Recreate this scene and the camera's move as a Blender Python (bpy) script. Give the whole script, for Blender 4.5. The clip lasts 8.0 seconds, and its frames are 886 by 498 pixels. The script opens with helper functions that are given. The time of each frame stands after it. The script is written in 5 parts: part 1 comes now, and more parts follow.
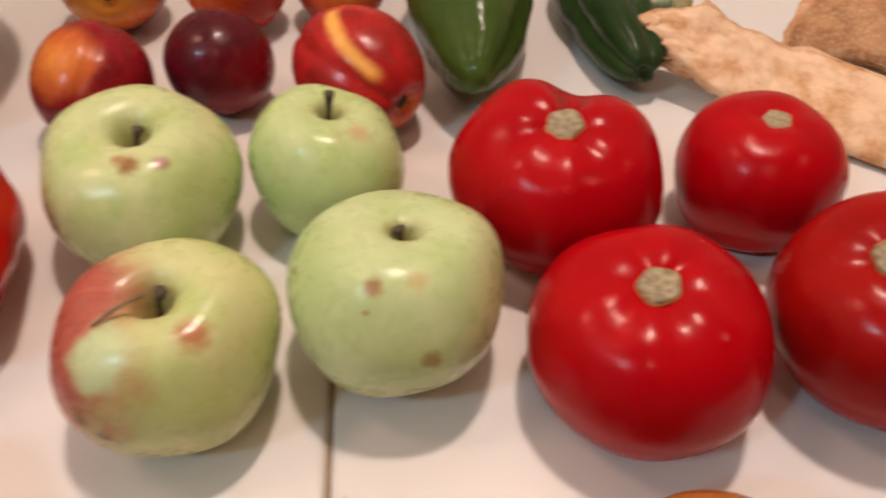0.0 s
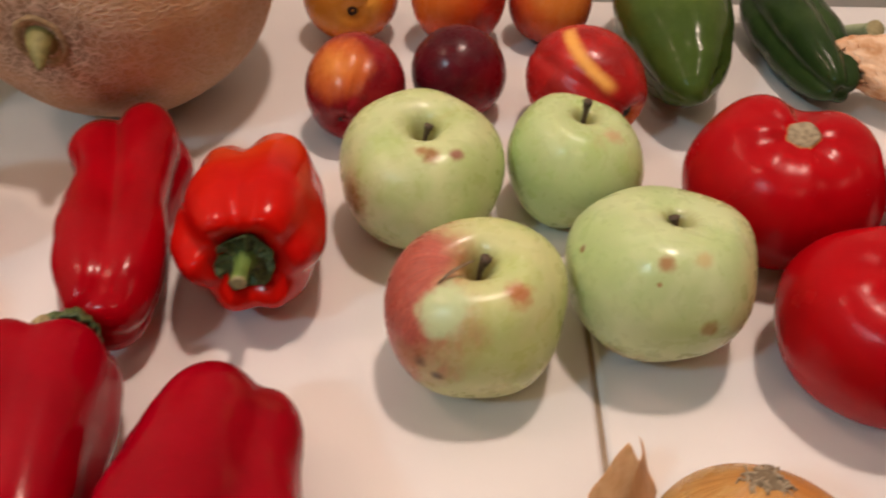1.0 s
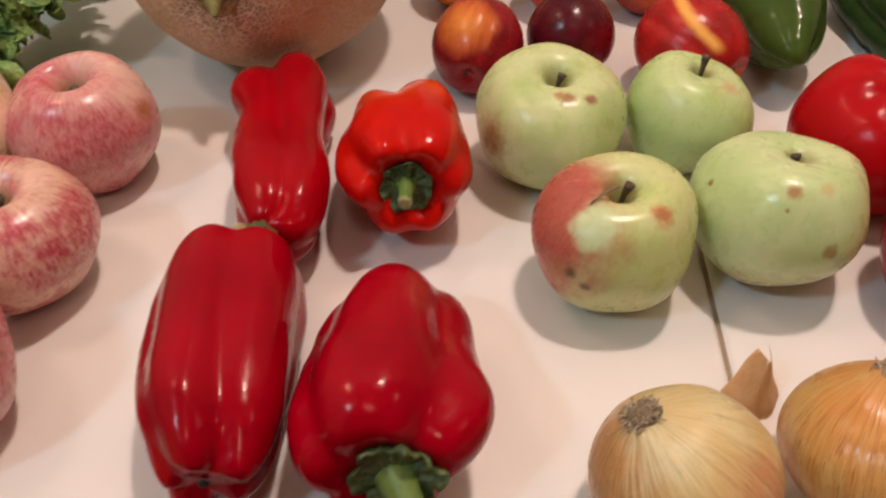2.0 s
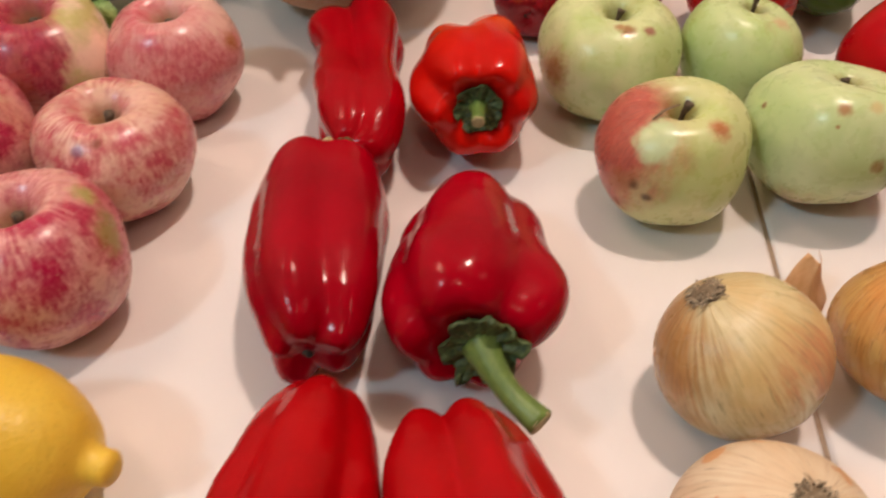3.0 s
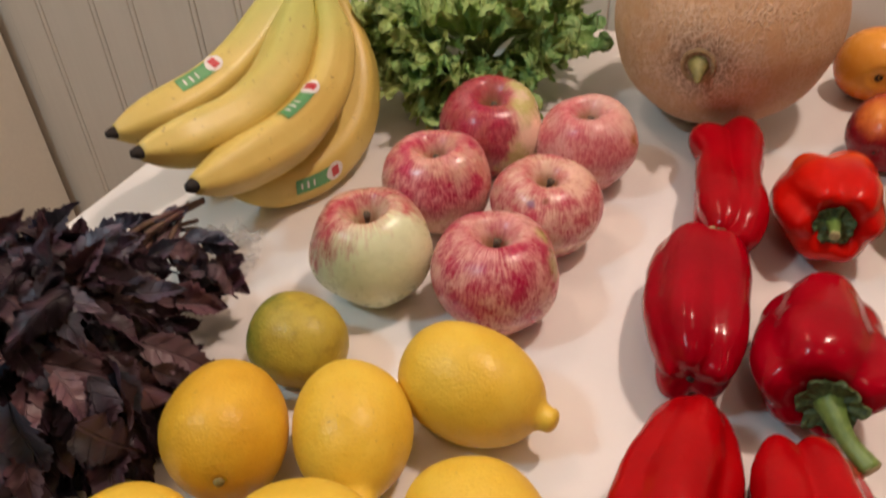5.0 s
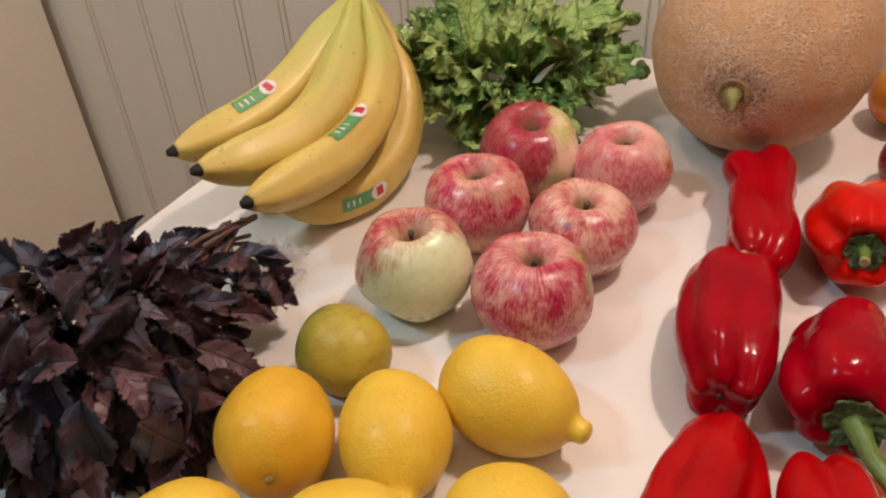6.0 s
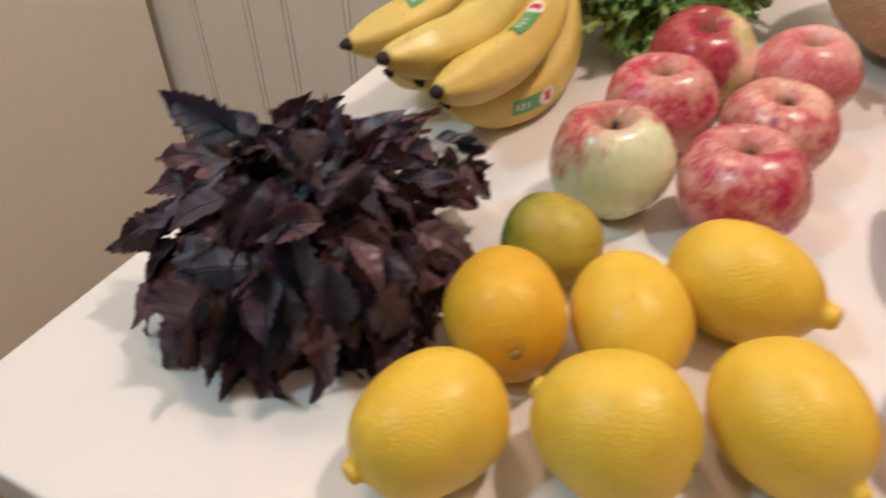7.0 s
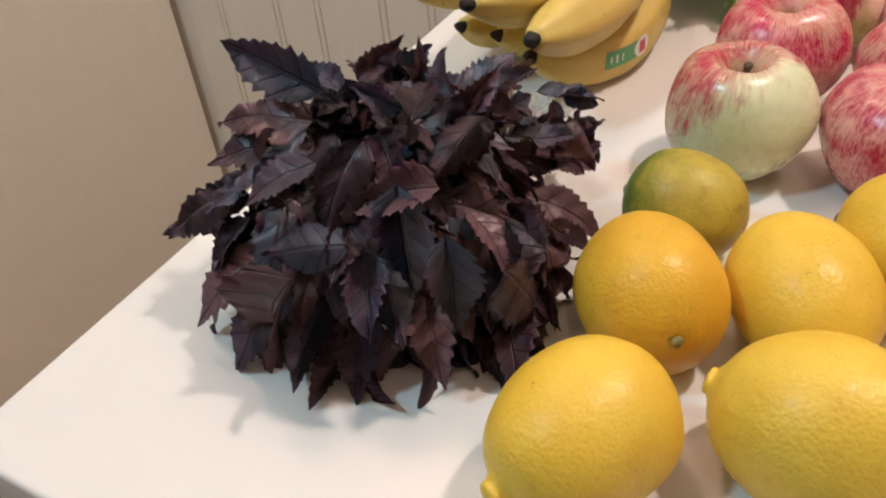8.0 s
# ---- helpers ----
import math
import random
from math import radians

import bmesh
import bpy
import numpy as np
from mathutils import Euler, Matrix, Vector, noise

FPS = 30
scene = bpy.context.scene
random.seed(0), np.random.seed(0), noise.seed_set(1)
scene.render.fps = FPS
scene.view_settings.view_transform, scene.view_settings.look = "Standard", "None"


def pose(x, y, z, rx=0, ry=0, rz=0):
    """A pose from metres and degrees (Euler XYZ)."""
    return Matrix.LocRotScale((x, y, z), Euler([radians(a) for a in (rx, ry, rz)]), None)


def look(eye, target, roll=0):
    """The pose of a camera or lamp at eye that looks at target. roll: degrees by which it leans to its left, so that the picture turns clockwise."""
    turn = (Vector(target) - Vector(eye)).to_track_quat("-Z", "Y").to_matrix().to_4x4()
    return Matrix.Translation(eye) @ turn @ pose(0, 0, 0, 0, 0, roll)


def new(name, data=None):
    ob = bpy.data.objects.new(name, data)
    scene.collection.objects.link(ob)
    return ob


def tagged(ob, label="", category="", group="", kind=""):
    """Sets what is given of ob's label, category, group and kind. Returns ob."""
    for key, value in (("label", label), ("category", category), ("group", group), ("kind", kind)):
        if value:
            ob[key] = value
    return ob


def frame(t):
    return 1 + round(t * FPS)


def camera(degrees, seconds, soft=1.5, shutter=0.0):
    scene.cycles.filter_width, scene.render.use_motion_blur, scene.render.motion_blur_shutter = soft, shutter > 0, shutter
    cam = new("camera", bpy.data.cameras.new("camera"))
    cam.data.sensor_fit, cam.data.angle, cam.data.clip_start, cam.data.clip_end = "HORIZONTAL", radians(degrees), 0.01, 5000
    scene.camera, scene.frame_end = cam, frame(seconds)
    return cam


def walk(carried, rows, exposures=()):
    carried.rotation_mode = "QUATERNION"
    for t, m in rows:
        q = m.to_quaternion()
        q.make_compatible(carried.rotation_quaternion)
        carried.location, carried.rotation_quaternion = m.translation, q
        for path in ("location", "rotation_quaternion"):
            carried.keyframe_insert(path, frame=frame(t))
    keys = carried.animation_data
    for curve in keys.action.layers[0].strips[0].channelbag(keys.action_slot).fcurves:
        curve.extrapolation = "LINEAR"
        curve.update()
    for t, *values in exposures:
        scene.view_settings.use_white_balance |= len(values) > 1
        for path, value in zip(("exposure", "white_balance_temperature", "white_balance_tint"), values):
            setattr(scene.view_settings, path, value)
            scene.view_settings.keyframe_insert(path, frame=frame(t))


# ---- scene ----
cam = camera(57.7, 8.0, soft=2.0, shutter=0.5)
PATH = [
    (0, (0.0754, 0.0823, 0.2495), (0.0492, 1.4965, -1.1644), 2.29),
    (0.5, (0.0304, 0.0567, 0.2618), (-0.0855, 1.4807, -1.1377), 1.36),
    (1, (-0.0029, 0.0308, 0.2728), (-0.1893, 1.4580, -1.1159), 0.62),
    (1.5, (-0.0301, 0.0040, 0.2781), (-0.2523, 1.4173, -1.1195), 0.72),
    (1.7, (-0.0394, -0.0088, 0.2780), (-0.2633, 1.4065, -1.1173), 1.06),
    (2.8, (-0.0572, -0.0651, 0.2765), (-0.3493, 1.3240, -1.1325), -0.98),
    (3, (-0.0615, -0.0749, 0.2739), (-0.3542, 1.3057, -1.1433), -0.37),
    (3.5, (-0.1014, -0.1033, 0.2813), (-0.5191, 1.2455, -1.1352), -2.01),
    (4, (-0.1161, -0.1392, 0.2872), (-0.6900, 1.1817, -1.1005), -2.22),
    (4.5, (-0.1126, -0.1841, 0.3159), (-0.8631, 1.0915, -1.0294), -2.64),
    (5, (-0.1049, -0.2017, 0.3538), (-0.9461, 1.0908, -0.9196), -2.76),
    (5.2, (-0.1003, -0.2042, 0.3633), (-0.9606, 1.1012, -0.8840), -2.81),
    (6.3, (-0.0979, -0.2370, 0.3672), (-1.0342, 1.0331, -0.8617), -3.44),
    (6.5, (-0.1071, -0.2540, 0.3591), (-1.0370, 1.0073, -0.8837), -3.44),
    (7, (-0.1841, -0.3004, 0.3177), (-1.1231, 0.9264, -0.9524), -3.14),
    (7.2, (-0.2156, -0.3059, 0.3034), (-1.1664, 0.9134, -0.9651), -3.58),
    (7.5, (-0.2453, -0.3020, 0.2920), (-1.1967, 0.8985, -0.9939), -4.73),
    (8, (-0.2546, -0.2904, 0.2710), (-1.2078, 0.9037, -1.0196), -5.87),
]
walk(cam, [(t, look(eye, target, roll)) for t, eye, target, roll in PATH], [(0.0, -0.19, 6850, 20), (0.5, -0.31, 6850, 20), (1.0, -0.31, 6850, 20), (1.5, -0.28, 6850, 20), (3.0, -0.14, 6850, 20), (4.0, -0.21, 6850, 20), (5.0, -0.24, 6850, 19), (6.5, -0.05, 6800, 17), (7.5, 0.07, 6350, 14), (8.0, 0.11, 6350, 14)])

# ---- light ----
world = bpy.data.worlds.new("room_air")
scene.world = world
world.use_nodes = True
world.node_tree.nodes["Background"].inputs[0].default_value = (1.0, 0.93, 0.86, 1)
world.node_tree.nodes["Background"].inputs[1].default_value = 0.02


def lamp(name, at, aim, watts, colour, size, size_y=None):
    data = bpy.data.lights.new(name, "AREA")
    data.shape = "DISK" if size_y is None else "RECTANGLE"
    data.size = size
    if size_y is not None:
        data.size_y = size_y
    data.energy, data.color = watts, colour
    ob = new(name, data)
    ob.matrix_world = look(at, aim)
    return ob


WARM, SOFT, COOL = (1.0, 0.83, 0.70), (1.0, 0.70, 0.53), (0.50, 0.86, 1.0)
lamp("ceiling_spot", (0.16, 0.50, 1.70), (0.1, 0.3, 0), 17.5, WARM, 0.13)
lamp("ceiling_panel", (-1.12, -0.95, 1.72), (-0.2, 0.1, 0), 11.6, COOL, 0.20, 0.16)
lamp("ceiling_spot", (1.50, 0.15, 1.70), (0.5, 0.2, 0), 1.9, SOFT, 0.22)
lamp("ceiling_spot", (-1.05, 0.22, 1.70), (-0.5, 0.2, 0), 5.4, SOFT, 0.30)
lamp("ceiling_spot", (0.12, -0.75, 1.70), (0.1, 0.2, 0), 2.5, SOFT, 0.22)


# ---- materials ----
def put(nt, sock, v):
    if isinstance(v, bpy.types.NodeSocket):
        nt.links.new(v, sock)
    elif isinstance(v, tuple) and len(v) == 3 and sock.type == "RGBA":
        sock.default_value = (*v, 1)
    else:
        sock.default_value = v


def material(name, colour=(0.8, 0.8, 0.8), rough=0.5, metal=0.0, spec=0.5):
    m = bpy.data.materials.new(name)
    m.use_nodes = True
    nt = m.node_tree
    b = nt.nodes["Principled BSDF"]
    put(nt, b.inputs["Base Color"], colour)
    put(nt, b.inputs["Roughness"], rough)
    b.inputs["Metallic"].default_value = metal
    b.inputs["Specular IOR Level"].default_value = spec
    return m, nt, b


def coords(nt):
    return nt.nodes.new("ShaderNodeTexCoord").outputs["Object"]


def rnd(nt):
    return nt.nodes.new("ShaderNodeObjectInfo").outputs["Random"]


def vec(nt, op, a, b=None, scale=None):
    n = nt.nodes.new("ShaderNodeVectorMath")
    n.operation = op
    put(nt, n.inputs[0], a)
    if b is not None:
        put(nt, n.inputs[1], b)
    if scale is not None:
        put(nt, n.inputs["Scale"], scale)
    return n.outputs["Value"] if op in ("DISTANCE", "DOT_PRODUCT", "LENGTH") else n.outputs["Vector"]


def mth(nt, op, a, b=0.0, c=None):
    n = nt.nodes.new("ShaderNodeMath")
    n.operation = op
    put(nt, n.inputs[0], a)
    put(nt, n.inputs[1], b)
    if c is not None:
        put(nt, n.inputs[2], c)
    return n.outputs[0]


def fine(nt, v, scale, detail=3.0, rough=0.55, distort=0.0):
    n = nt.nodes.new("ShaderNodeTexNoise")
    put(nt, n.inputs["Vector"], v)
    n.inputs["Scale"].default_value = scale
    n.inputs["Detail"].default_value = detail
    n.inputs["Roughness"].default_value = rough
    n.inputs["Distortion"].default_value = distort
    return n.outputs["Fac"]


def cells(nt, v, scale, feature="F1"):
    n = nt.nodes.new("ShaderNodeTexVoronoi")
    n.feature = feature
    put(nt, n.inputs["Vector"], v)
    n.inputs["Scale"].default_value = scale
    return n.outputs["Distance"]


def band(nt, v, lo, hi, a=0.0, b=1.0):
    n = nt.nodes.new("ShaderNodeMapRange")
    n.interpolation_type = "SMOOTHSTEP"
    put(nt, n.inputs["Value"], v)
    for k, x in (("From Min", lo), ("From Max", hi), ("To Min", a), ("To Max", b)):
        put(nt, n.inputs[k], x)
    return n.outputs["Result"]


def blend(nt, fac, a, b, mode="MIX"):
    n = nt.nodes.new("ShaderNodeMix")
    n.data_type, n.blend_type = "RGBA", mode
    put(nt, n.inputs[0], fac)
    put(nt, n.inputs[6], a)
    put(nt, n.inputs[7], b)
    return n.outputs[2]


def bump(nt, b, height, depth, strength=1.0):
    n = nt.nodes.new("ShaderNodeBump")
    n.inputs["Distance"].default_value = depth
    n.inputs["Strength"].default_value = strength
    put(nt, n.inputs["Height"], height)
    put(nt, b.inputs["Normal"], n.outputs["Normal"])


def meridian(nt, o, around, along):
    """Coordinates that run with the ribs of a fruit whose axis is z."""
    s = nt.nodes.new("ShaderNodeSeparateXYZ")
    put(nt, s.inputs[0], o)
    flat = nt.nodes.new("ShaderNodeCombineXYZ")
    put(nt, flat.inputs[0], s.outputs[0])
    put(nt, flat.inputs[1], s.outputs[1])
    ring = vec(nt, "SCALE", vec(nt, "NORMALIZE", flat.outputs[0]), scale=around)
    up = nt.nodes.new("ShaderNodeCombineXYZ")
    put(nt, up.inputs[2], mth(nt, "MULTIPLY", s.outputs[2], along))
    return vec(nt, "ADD", ring, up.outputs[0]), s.outputs[2]


def marks(nt, o, colour, spots):
    """Blemishes with soft, uneven rims: (place, radius, colour)."""
    wobble = fine(nt, o, 260, 2)
    for at, radius, tone in spots:
        d = vec(nt, "DISTANCE", o, at)
        d = mth(nt, "ADD", d, mth(nt, "MULTIPLY", mth(nt, "SUBTRACT", wobble, 0.5), radius * 0.8))
        colour = blend(nt, band(nt, d, radius * 0.2, radius, 0.95, 0.0), colour, tone)
    return colour


def apple_skin(name, base, shade, blush, blush_dir, lo, hi, streak=0.0, spots=(), green=None, deep=None):
    m, nt, b = material(name, rough=0.3)
    o = coords(nt)
    mer, z = meridian(nt, o, 1.0, 9.0)
    big = fine(nt, o, 45, 3)
    col = blend(nt, band(nt, big, 0.35, 0.65), base, shade)
    lines = fine(nt, mer, 7.0, 5, 0.7)
    patch = fine(nt, o, 60, 4, 0.6)
    lines2 = fine(nt, vec(nt, "ADD", mer, (3.1, 1.7, 5.2)), 26.0, 6, 0.75)
    side = vec(nt, "DOT_PRODUCT", vec(nt, "NORMALIZE", o), blush_dir)
    reach = mth(nt, "ADD", side, mth(nt, "MULTIPLY", mth(nt, "SUBTRACT", lines, 0.5), 0.25 + 1.9 * streak))
    reach = mth(nt, "ADD", reach, mth(nt, "MULTIPLY", mth(nt, "SUBTRACT", big, 0.5), 0.9))
    mask = band(nt, reach, lo, hi)
    tone = blend(nt, band(nt, lines2, 0.38, 0.62), blush, deep or tuple(c * 0.72 for c in blush))
    if streak > 0:
        mask = mth(nt, "MULTIPLY", mask, band(nt, mth(nt, "ADD", mth(nt, "MULTIPLY", lines2, 0.48), mth(nt, "MULTIPLY", patch, 0.52)), 0.40, 0.60, 1.0 - 0.90 * streak, 1.0))
    col = blend(nt, mask, col, tone)
    ring = vec(nt, "LENGTH", vec(nt, "MULTIPLY", o, (1.0, 1.0, 0.0)))
    ring = mth(nt, "ADD", ring, mth(nt, "MULTIPLY", mth(nt, "SUBTRACT", lines, 0.5), 0.010))
    ring = mth(nt, "MULTIPLY", band(nt, ring, 0.002, 0.0105, 0.85, 0.0), band(nt, z, 0.0, 0.01))
    col = blend(nt, ring, col, (0.34, 0.30, 0.10))
    dots = band(nt, cells(nt, o, 230), 0.05, 0.13, 0.28, 0.0)
    col = blend(nt, dots, col, (0.72, 0.66, 0.42))
    if green:
        d = vec(nt, "DISTANCE", o, green[0])
        d = mth(nt, "ADD", d, mth(nt, "MULTIPLY", mth(nt, "SUBTRACT", fine(nt, o, 120, 3), 0.5), green[1] * 0.9))
        col = blend(nt, band(nt, d, green[1] * 0.5, green[1], 0.95, 0.0), col, green[2])
    col = marks(nt, o, col, spots)
    put(nt, b.inputs["Base Color"], col)
    put(nt, b.inputs["Roughness"], band(nt, fine(nt, o, 150, 2), 0.3, 0.7, 0.24, 0.36))
    bump(nt, b, mth(nt, "ADD", fine(nt, o, 90, 2), mth(nt, "MULTIPLY", fine(nt, o, 900, 2), 0.06)), 0.0011, 0.32)
    b.inputs["Subsurface Weight"].default_value = 0.06
    b.inputs["Subsurface Radius"].default_value = (0.004, 0.003, 0.001)
    return m


def glossy_skin(name, base, shade, rough, grain=24, rise=0.0012, tip=None, tip_at=None):
    """Taut shining skin: peppers and tomatoes."""
    m, nt, b = material(name, rough=rough)
    o = coords(nt)
    n = fine(nt, o, grain, 3)
    col = blend(nt, band(nt, n, 0.3, 0.7), base, shade)
    if tip:
        d = vec(nt, "DISTANCE", o, tip_at)
        d = mth(nt, "ADD", d, mth(nt, "MULTIPLY", n, 0.02))
        col = blend(nt, band(nt, d, 0.02, 0.06, 1.0, 0.0), col, tip)
    fleck = band(nt, fine(nt, o, 380, 3), 0.5, 0.8, 0.0, 0.16)
    put(nt, b.inputs["Base Color"], blend(nt, fleck, col, tuple(min(1, c * 1.35) for c in base)))
    put(nt, b.inputs["Roughness"], band(nt, fine(nt, o, 60, 3), 0.3, 0.7, rough * 0.9, rough * 1.25))
    bump(nt, b, mth(nt, "ADD", fine(nt, o, 55, 2), mth(nt, "MULTIPLY", fine(nt, o, 150, 2), 0.22)), rise, 0.6)
    b.inputs["Specular IOR Level"].default_value = 0.16
    return m


def citrus_skin(name, base, shade, green=None, green_at=(0, 0, 0), reach=0.03, spots=()):
    m, nt, b = material(name, rough=0.42, spec=0.38)
    o = coords(nt)
    n = fine(nt, o, 40, 3)
    col = blend(nt, band(nt, n, 0.3, 0.7), base, shade)
    if green:
        d = mth(nt, "ADD", vec(nt, "DISTANCE", o, green_at), mth(nt, "MULTIPLY", mth(nt, "SUBTRACT", fine(nt, o, 55, 4, 0.65), 0.5), 0.055))
        col = blend(nt, band(nt, fine(nt, o, 75, 4, 0.7), 0.52, 0.68, 0.0, 0.55), col, (0.27, 0.20, 0.035))
        col = blend(nt, band(nt, d, reach * 0.35, reach, 1.0, 0.0), col, green)
    pores = cells(nt, o, 620, "SMOOTH_F1")
    scuff = mth(nt, "MULTIPLY", band(nt, fine(nt, o, 420, 3), 0.64, 0.74), band(nt, fine(nt, o, 50, 2), 0.50, 0.62))
    col = blend(nt, mth(nt, "MULTIPLY", scuff, 0.7), col, (0.36, 0.20, 0.05))
    col = blend(nt, band(nt, pores, 0.1, 0.35, 0.16, 0.0), col, tuple(c * 0.6 for c in shade))
    col = marks(nt, o, col, spots)
    put(nt, b.inputs["Base Color"], col)
    put(nt, b.inputs["Roughness"], band(nt, fine(nt, o, 200, 2), 0.3, 0.7, 0.36, 0.48))
    bump(nt, b, mth(nt, "ADD", mth(nt, "MULTIPLY", pores, 0.24), mth(nt, "MULTIPLY", n, 1.3)), 0.0016, 0.5)
    b.inputs["Subsurface Weight"].default_value = 0.05
    b.inputs["Subsurface Radius"].default_value = (0.004, 0.002, 0.0006)
    return m


def plain_skin(name, base, shade, rough, scale=200, rise=0.0006, along=None, spec=0.5):
    """Matt vegetable or painted surface with grain at two scales."""
    m, nt, b = material(name, rough=rough, spec=spec)
    o = coords(nt)
    v = vec(nt, "MULTIPLY", o, along) if along else o
    n = mth(nt, "ADD", mth(nt, "MULTIPLY", fine(nt, v, scale, 4), 0.6), mth(nt, "MULTIPLY", fine(nt, v, scale * 0.15, 3), 0.4))
    put(nt, b.inputs["Base Color"], blend(nt, band(nt, n, 0.34, 0.66), base, shade))
    put(nt, b.inputs["Roughness"], band(nt, n, 0.3, 0.7, rough * 0.85, min(1.0, rough * 1.15)))
    bump(nt, b, n, rise, 0.7)
    return m


def onion_skin(name, base, shade, vein, papery, patches=(), blotch=None):
    m, nt, b = material(name, rough=papery)
    o = coords(nt)
    mer, z = meridian(nt, o, 1.0, 3.0)
    lines = fine(nt, mer, 16, 4, 0.65)
    thin = fine(nt, mer, 42, 2)
    big = fine(nt, o, 38, 3)
    col = blend(nt, band(nt, big, 0.35, 0.65), base, shade)
    col = blend(nt, band(nt, lines, 0.42, 0.68, 0.0, 0.6), col, vein)
    col = blend(nt, band(nt, thin, 0.60, 0.68, 0.0, 0.55), col, tuple(c * 0.55 for c in vein))
    uneven = mth(nt, "MULTIPLY", mth(nt, "SUBTRACT", mth(nt, "ADD", big, lines), 1.0), 0.7)
    for toward, lo, hi, tone in patches:
        side = mth(nt, "ADD", vec(nt, "DOT_PRODUCT", vec(nt, "NORMALIZE", o), toward), uneven)
        col = blend(nt, band(nt, side, lo, hi, 0.0, 0.9), col, blend(nt, band(nt, thin, 0.45, 0.65), tone, tuple(c * 0.7 for c in tone)))
    if blotch:
        col = blend(nt, band(nt, fine(nt, o, 62, 3), 0.57, 0.61, 0.0, 0.85), col, blotch)
    put(nt, b.inputs["Base Color"], col)
    put(nt, b.inputs["Roughness"], band(nt, big, 0.3, 0.7, papery * 0.75, papery * 1.3))
    bump(nt, b, mth(nt, "ADD", lines, mth(nt, "MULTIPLY", thin, 0.4)), 0.0008, 0.5)
    return m


def leaf_skin(name, tones, rough, vein, rise=0.0008, scale=60, ribs=0.6):
    """Leaf blade: a tone picked per leaf, mottled, with a lighter midrib and side veins."""
    m, nt, b = material(name, rough=rough)
    o = coords(nt)
    r = rnd(nt)
    col = blend(nt, band(nt, r, 0.25, 0.45), tones[0], tones[1])
    col = blend(nt, band(nt, r, 0.55, 0.75), col, tones[2])
    n = fine(nt, o, scale * 0.08, 4)
    col = blend(nt, band(nt, n, 0.4, 0.7, 0.0, 0.7), col, tones[3])
    s = nt.nodes.new("ShaderNodeSeparateXYZ")
    put(nt, s.inputs[0], o)
    ax = mth(nt, "ABSOLUTE", s.outputs[0])
    mid = band(nt, ax, 0.008, 0.022, 1.0, 0.0)
    w = mth(nt, "SUBTRACT", s.outputs[1], mth(nt, "MULTIPLY", ax, 0.9))
    side = band(nt, mth(nt, "ABSOLUTE", mth(nt, "SINE", mth(nt, "MULTIPLY", w, 17.0))), 0.0, 0.16, 1.0, 0.0)
    lines = mth(nt, "MAXIMUM", mid, mth(nt, "MULTIPLY", side, 0.55))
    put(nt, b.inputs["Base Color"], blend(nt, mth(nt, "MULTIPLY", lines, ribs), col, vein))
    bump(nt, b, mth(nt, "ADD", mth(nt, "MULTIPLY", n, 0.8), mth(nt, "MULTIPLY", lines, -0.7)), rise, 0.8)
    return m


def melon_skin():
    m, nt, b = material("netted_rind", rough=0.62)
    o = coords(nt)
    warp = nt.nodes.new("ShaderNodeTexNoise")
    put(nt, warp.inputs["Vector"], o)
    warp.inputs["Scale"].default_value = 90
    moved = vec(nt, "ADD", vec(nt, "MULTIPLY", o, (1.0, 1.0, 0.62)), vec(nt, "SCALE", warp.outputs["Color"], scale=0.012))
    net1 = band(nt, cells(nt, moved, 240, "DISTANCE_TO_EDGE"), 0.02, 0.17, 1.0, 0.0)
    net2 = band(nt, cells(nt, vec(nt, "ADD", moved, (0.3, 0.1, 0.2)), 420, "DISTANCE_TO_EDGE"), 0.02, 0.17, 1.0, 0.0)
    net = mth(nt, "MAXIMUM", net1, mth(nt, "MULTIPLY", net2, 0.7))
    net = mth(nt, "MULTIPLY", net, band(nt, fine(nt, o, 60, 3), 0.32, 0.55, 0.3, 1.0))
    big = fine(nt, o, 18, 4)
    col = blend(nt, band(nt, big, 0.35, 0.65), (0.60, 0.330, 0.165), (0.53, 0.285, 0.140))
    col = blend(nt, band(nt, fine(nt, o, 200, 3), 0.4, 0.7, 0.0, 0.4), col, (0.64, 0.40, 0.20))
    d = mth(nt, "ADD", vec(nt, "DISTANCE", o, (0.0, 0.0, 0.0960)), mth(nt, "MULTIPLY", mth(nt, "SUBTRACT", fine(nt, o, 110, 3), 0.5), 0.020))
    col = blend(nt, band(nt, d, 0.015, 0.034, 0.85, 0.0), col, (0.22, 0.120, 0.065))
    put(nt, b.inputs["Base Color"], blend(nt, mth(nt, "MULTIPLY", net, band(nt, d, 0.02, 0.06, 0.95, 0.58)), col, (0.74, 0.54, 0.39)))
    bump(nt, b, mth(nt, "ADD", net, mth(nt, "MULTIPLY", big, 0.4)), 0.0007, 0.9)
    return m


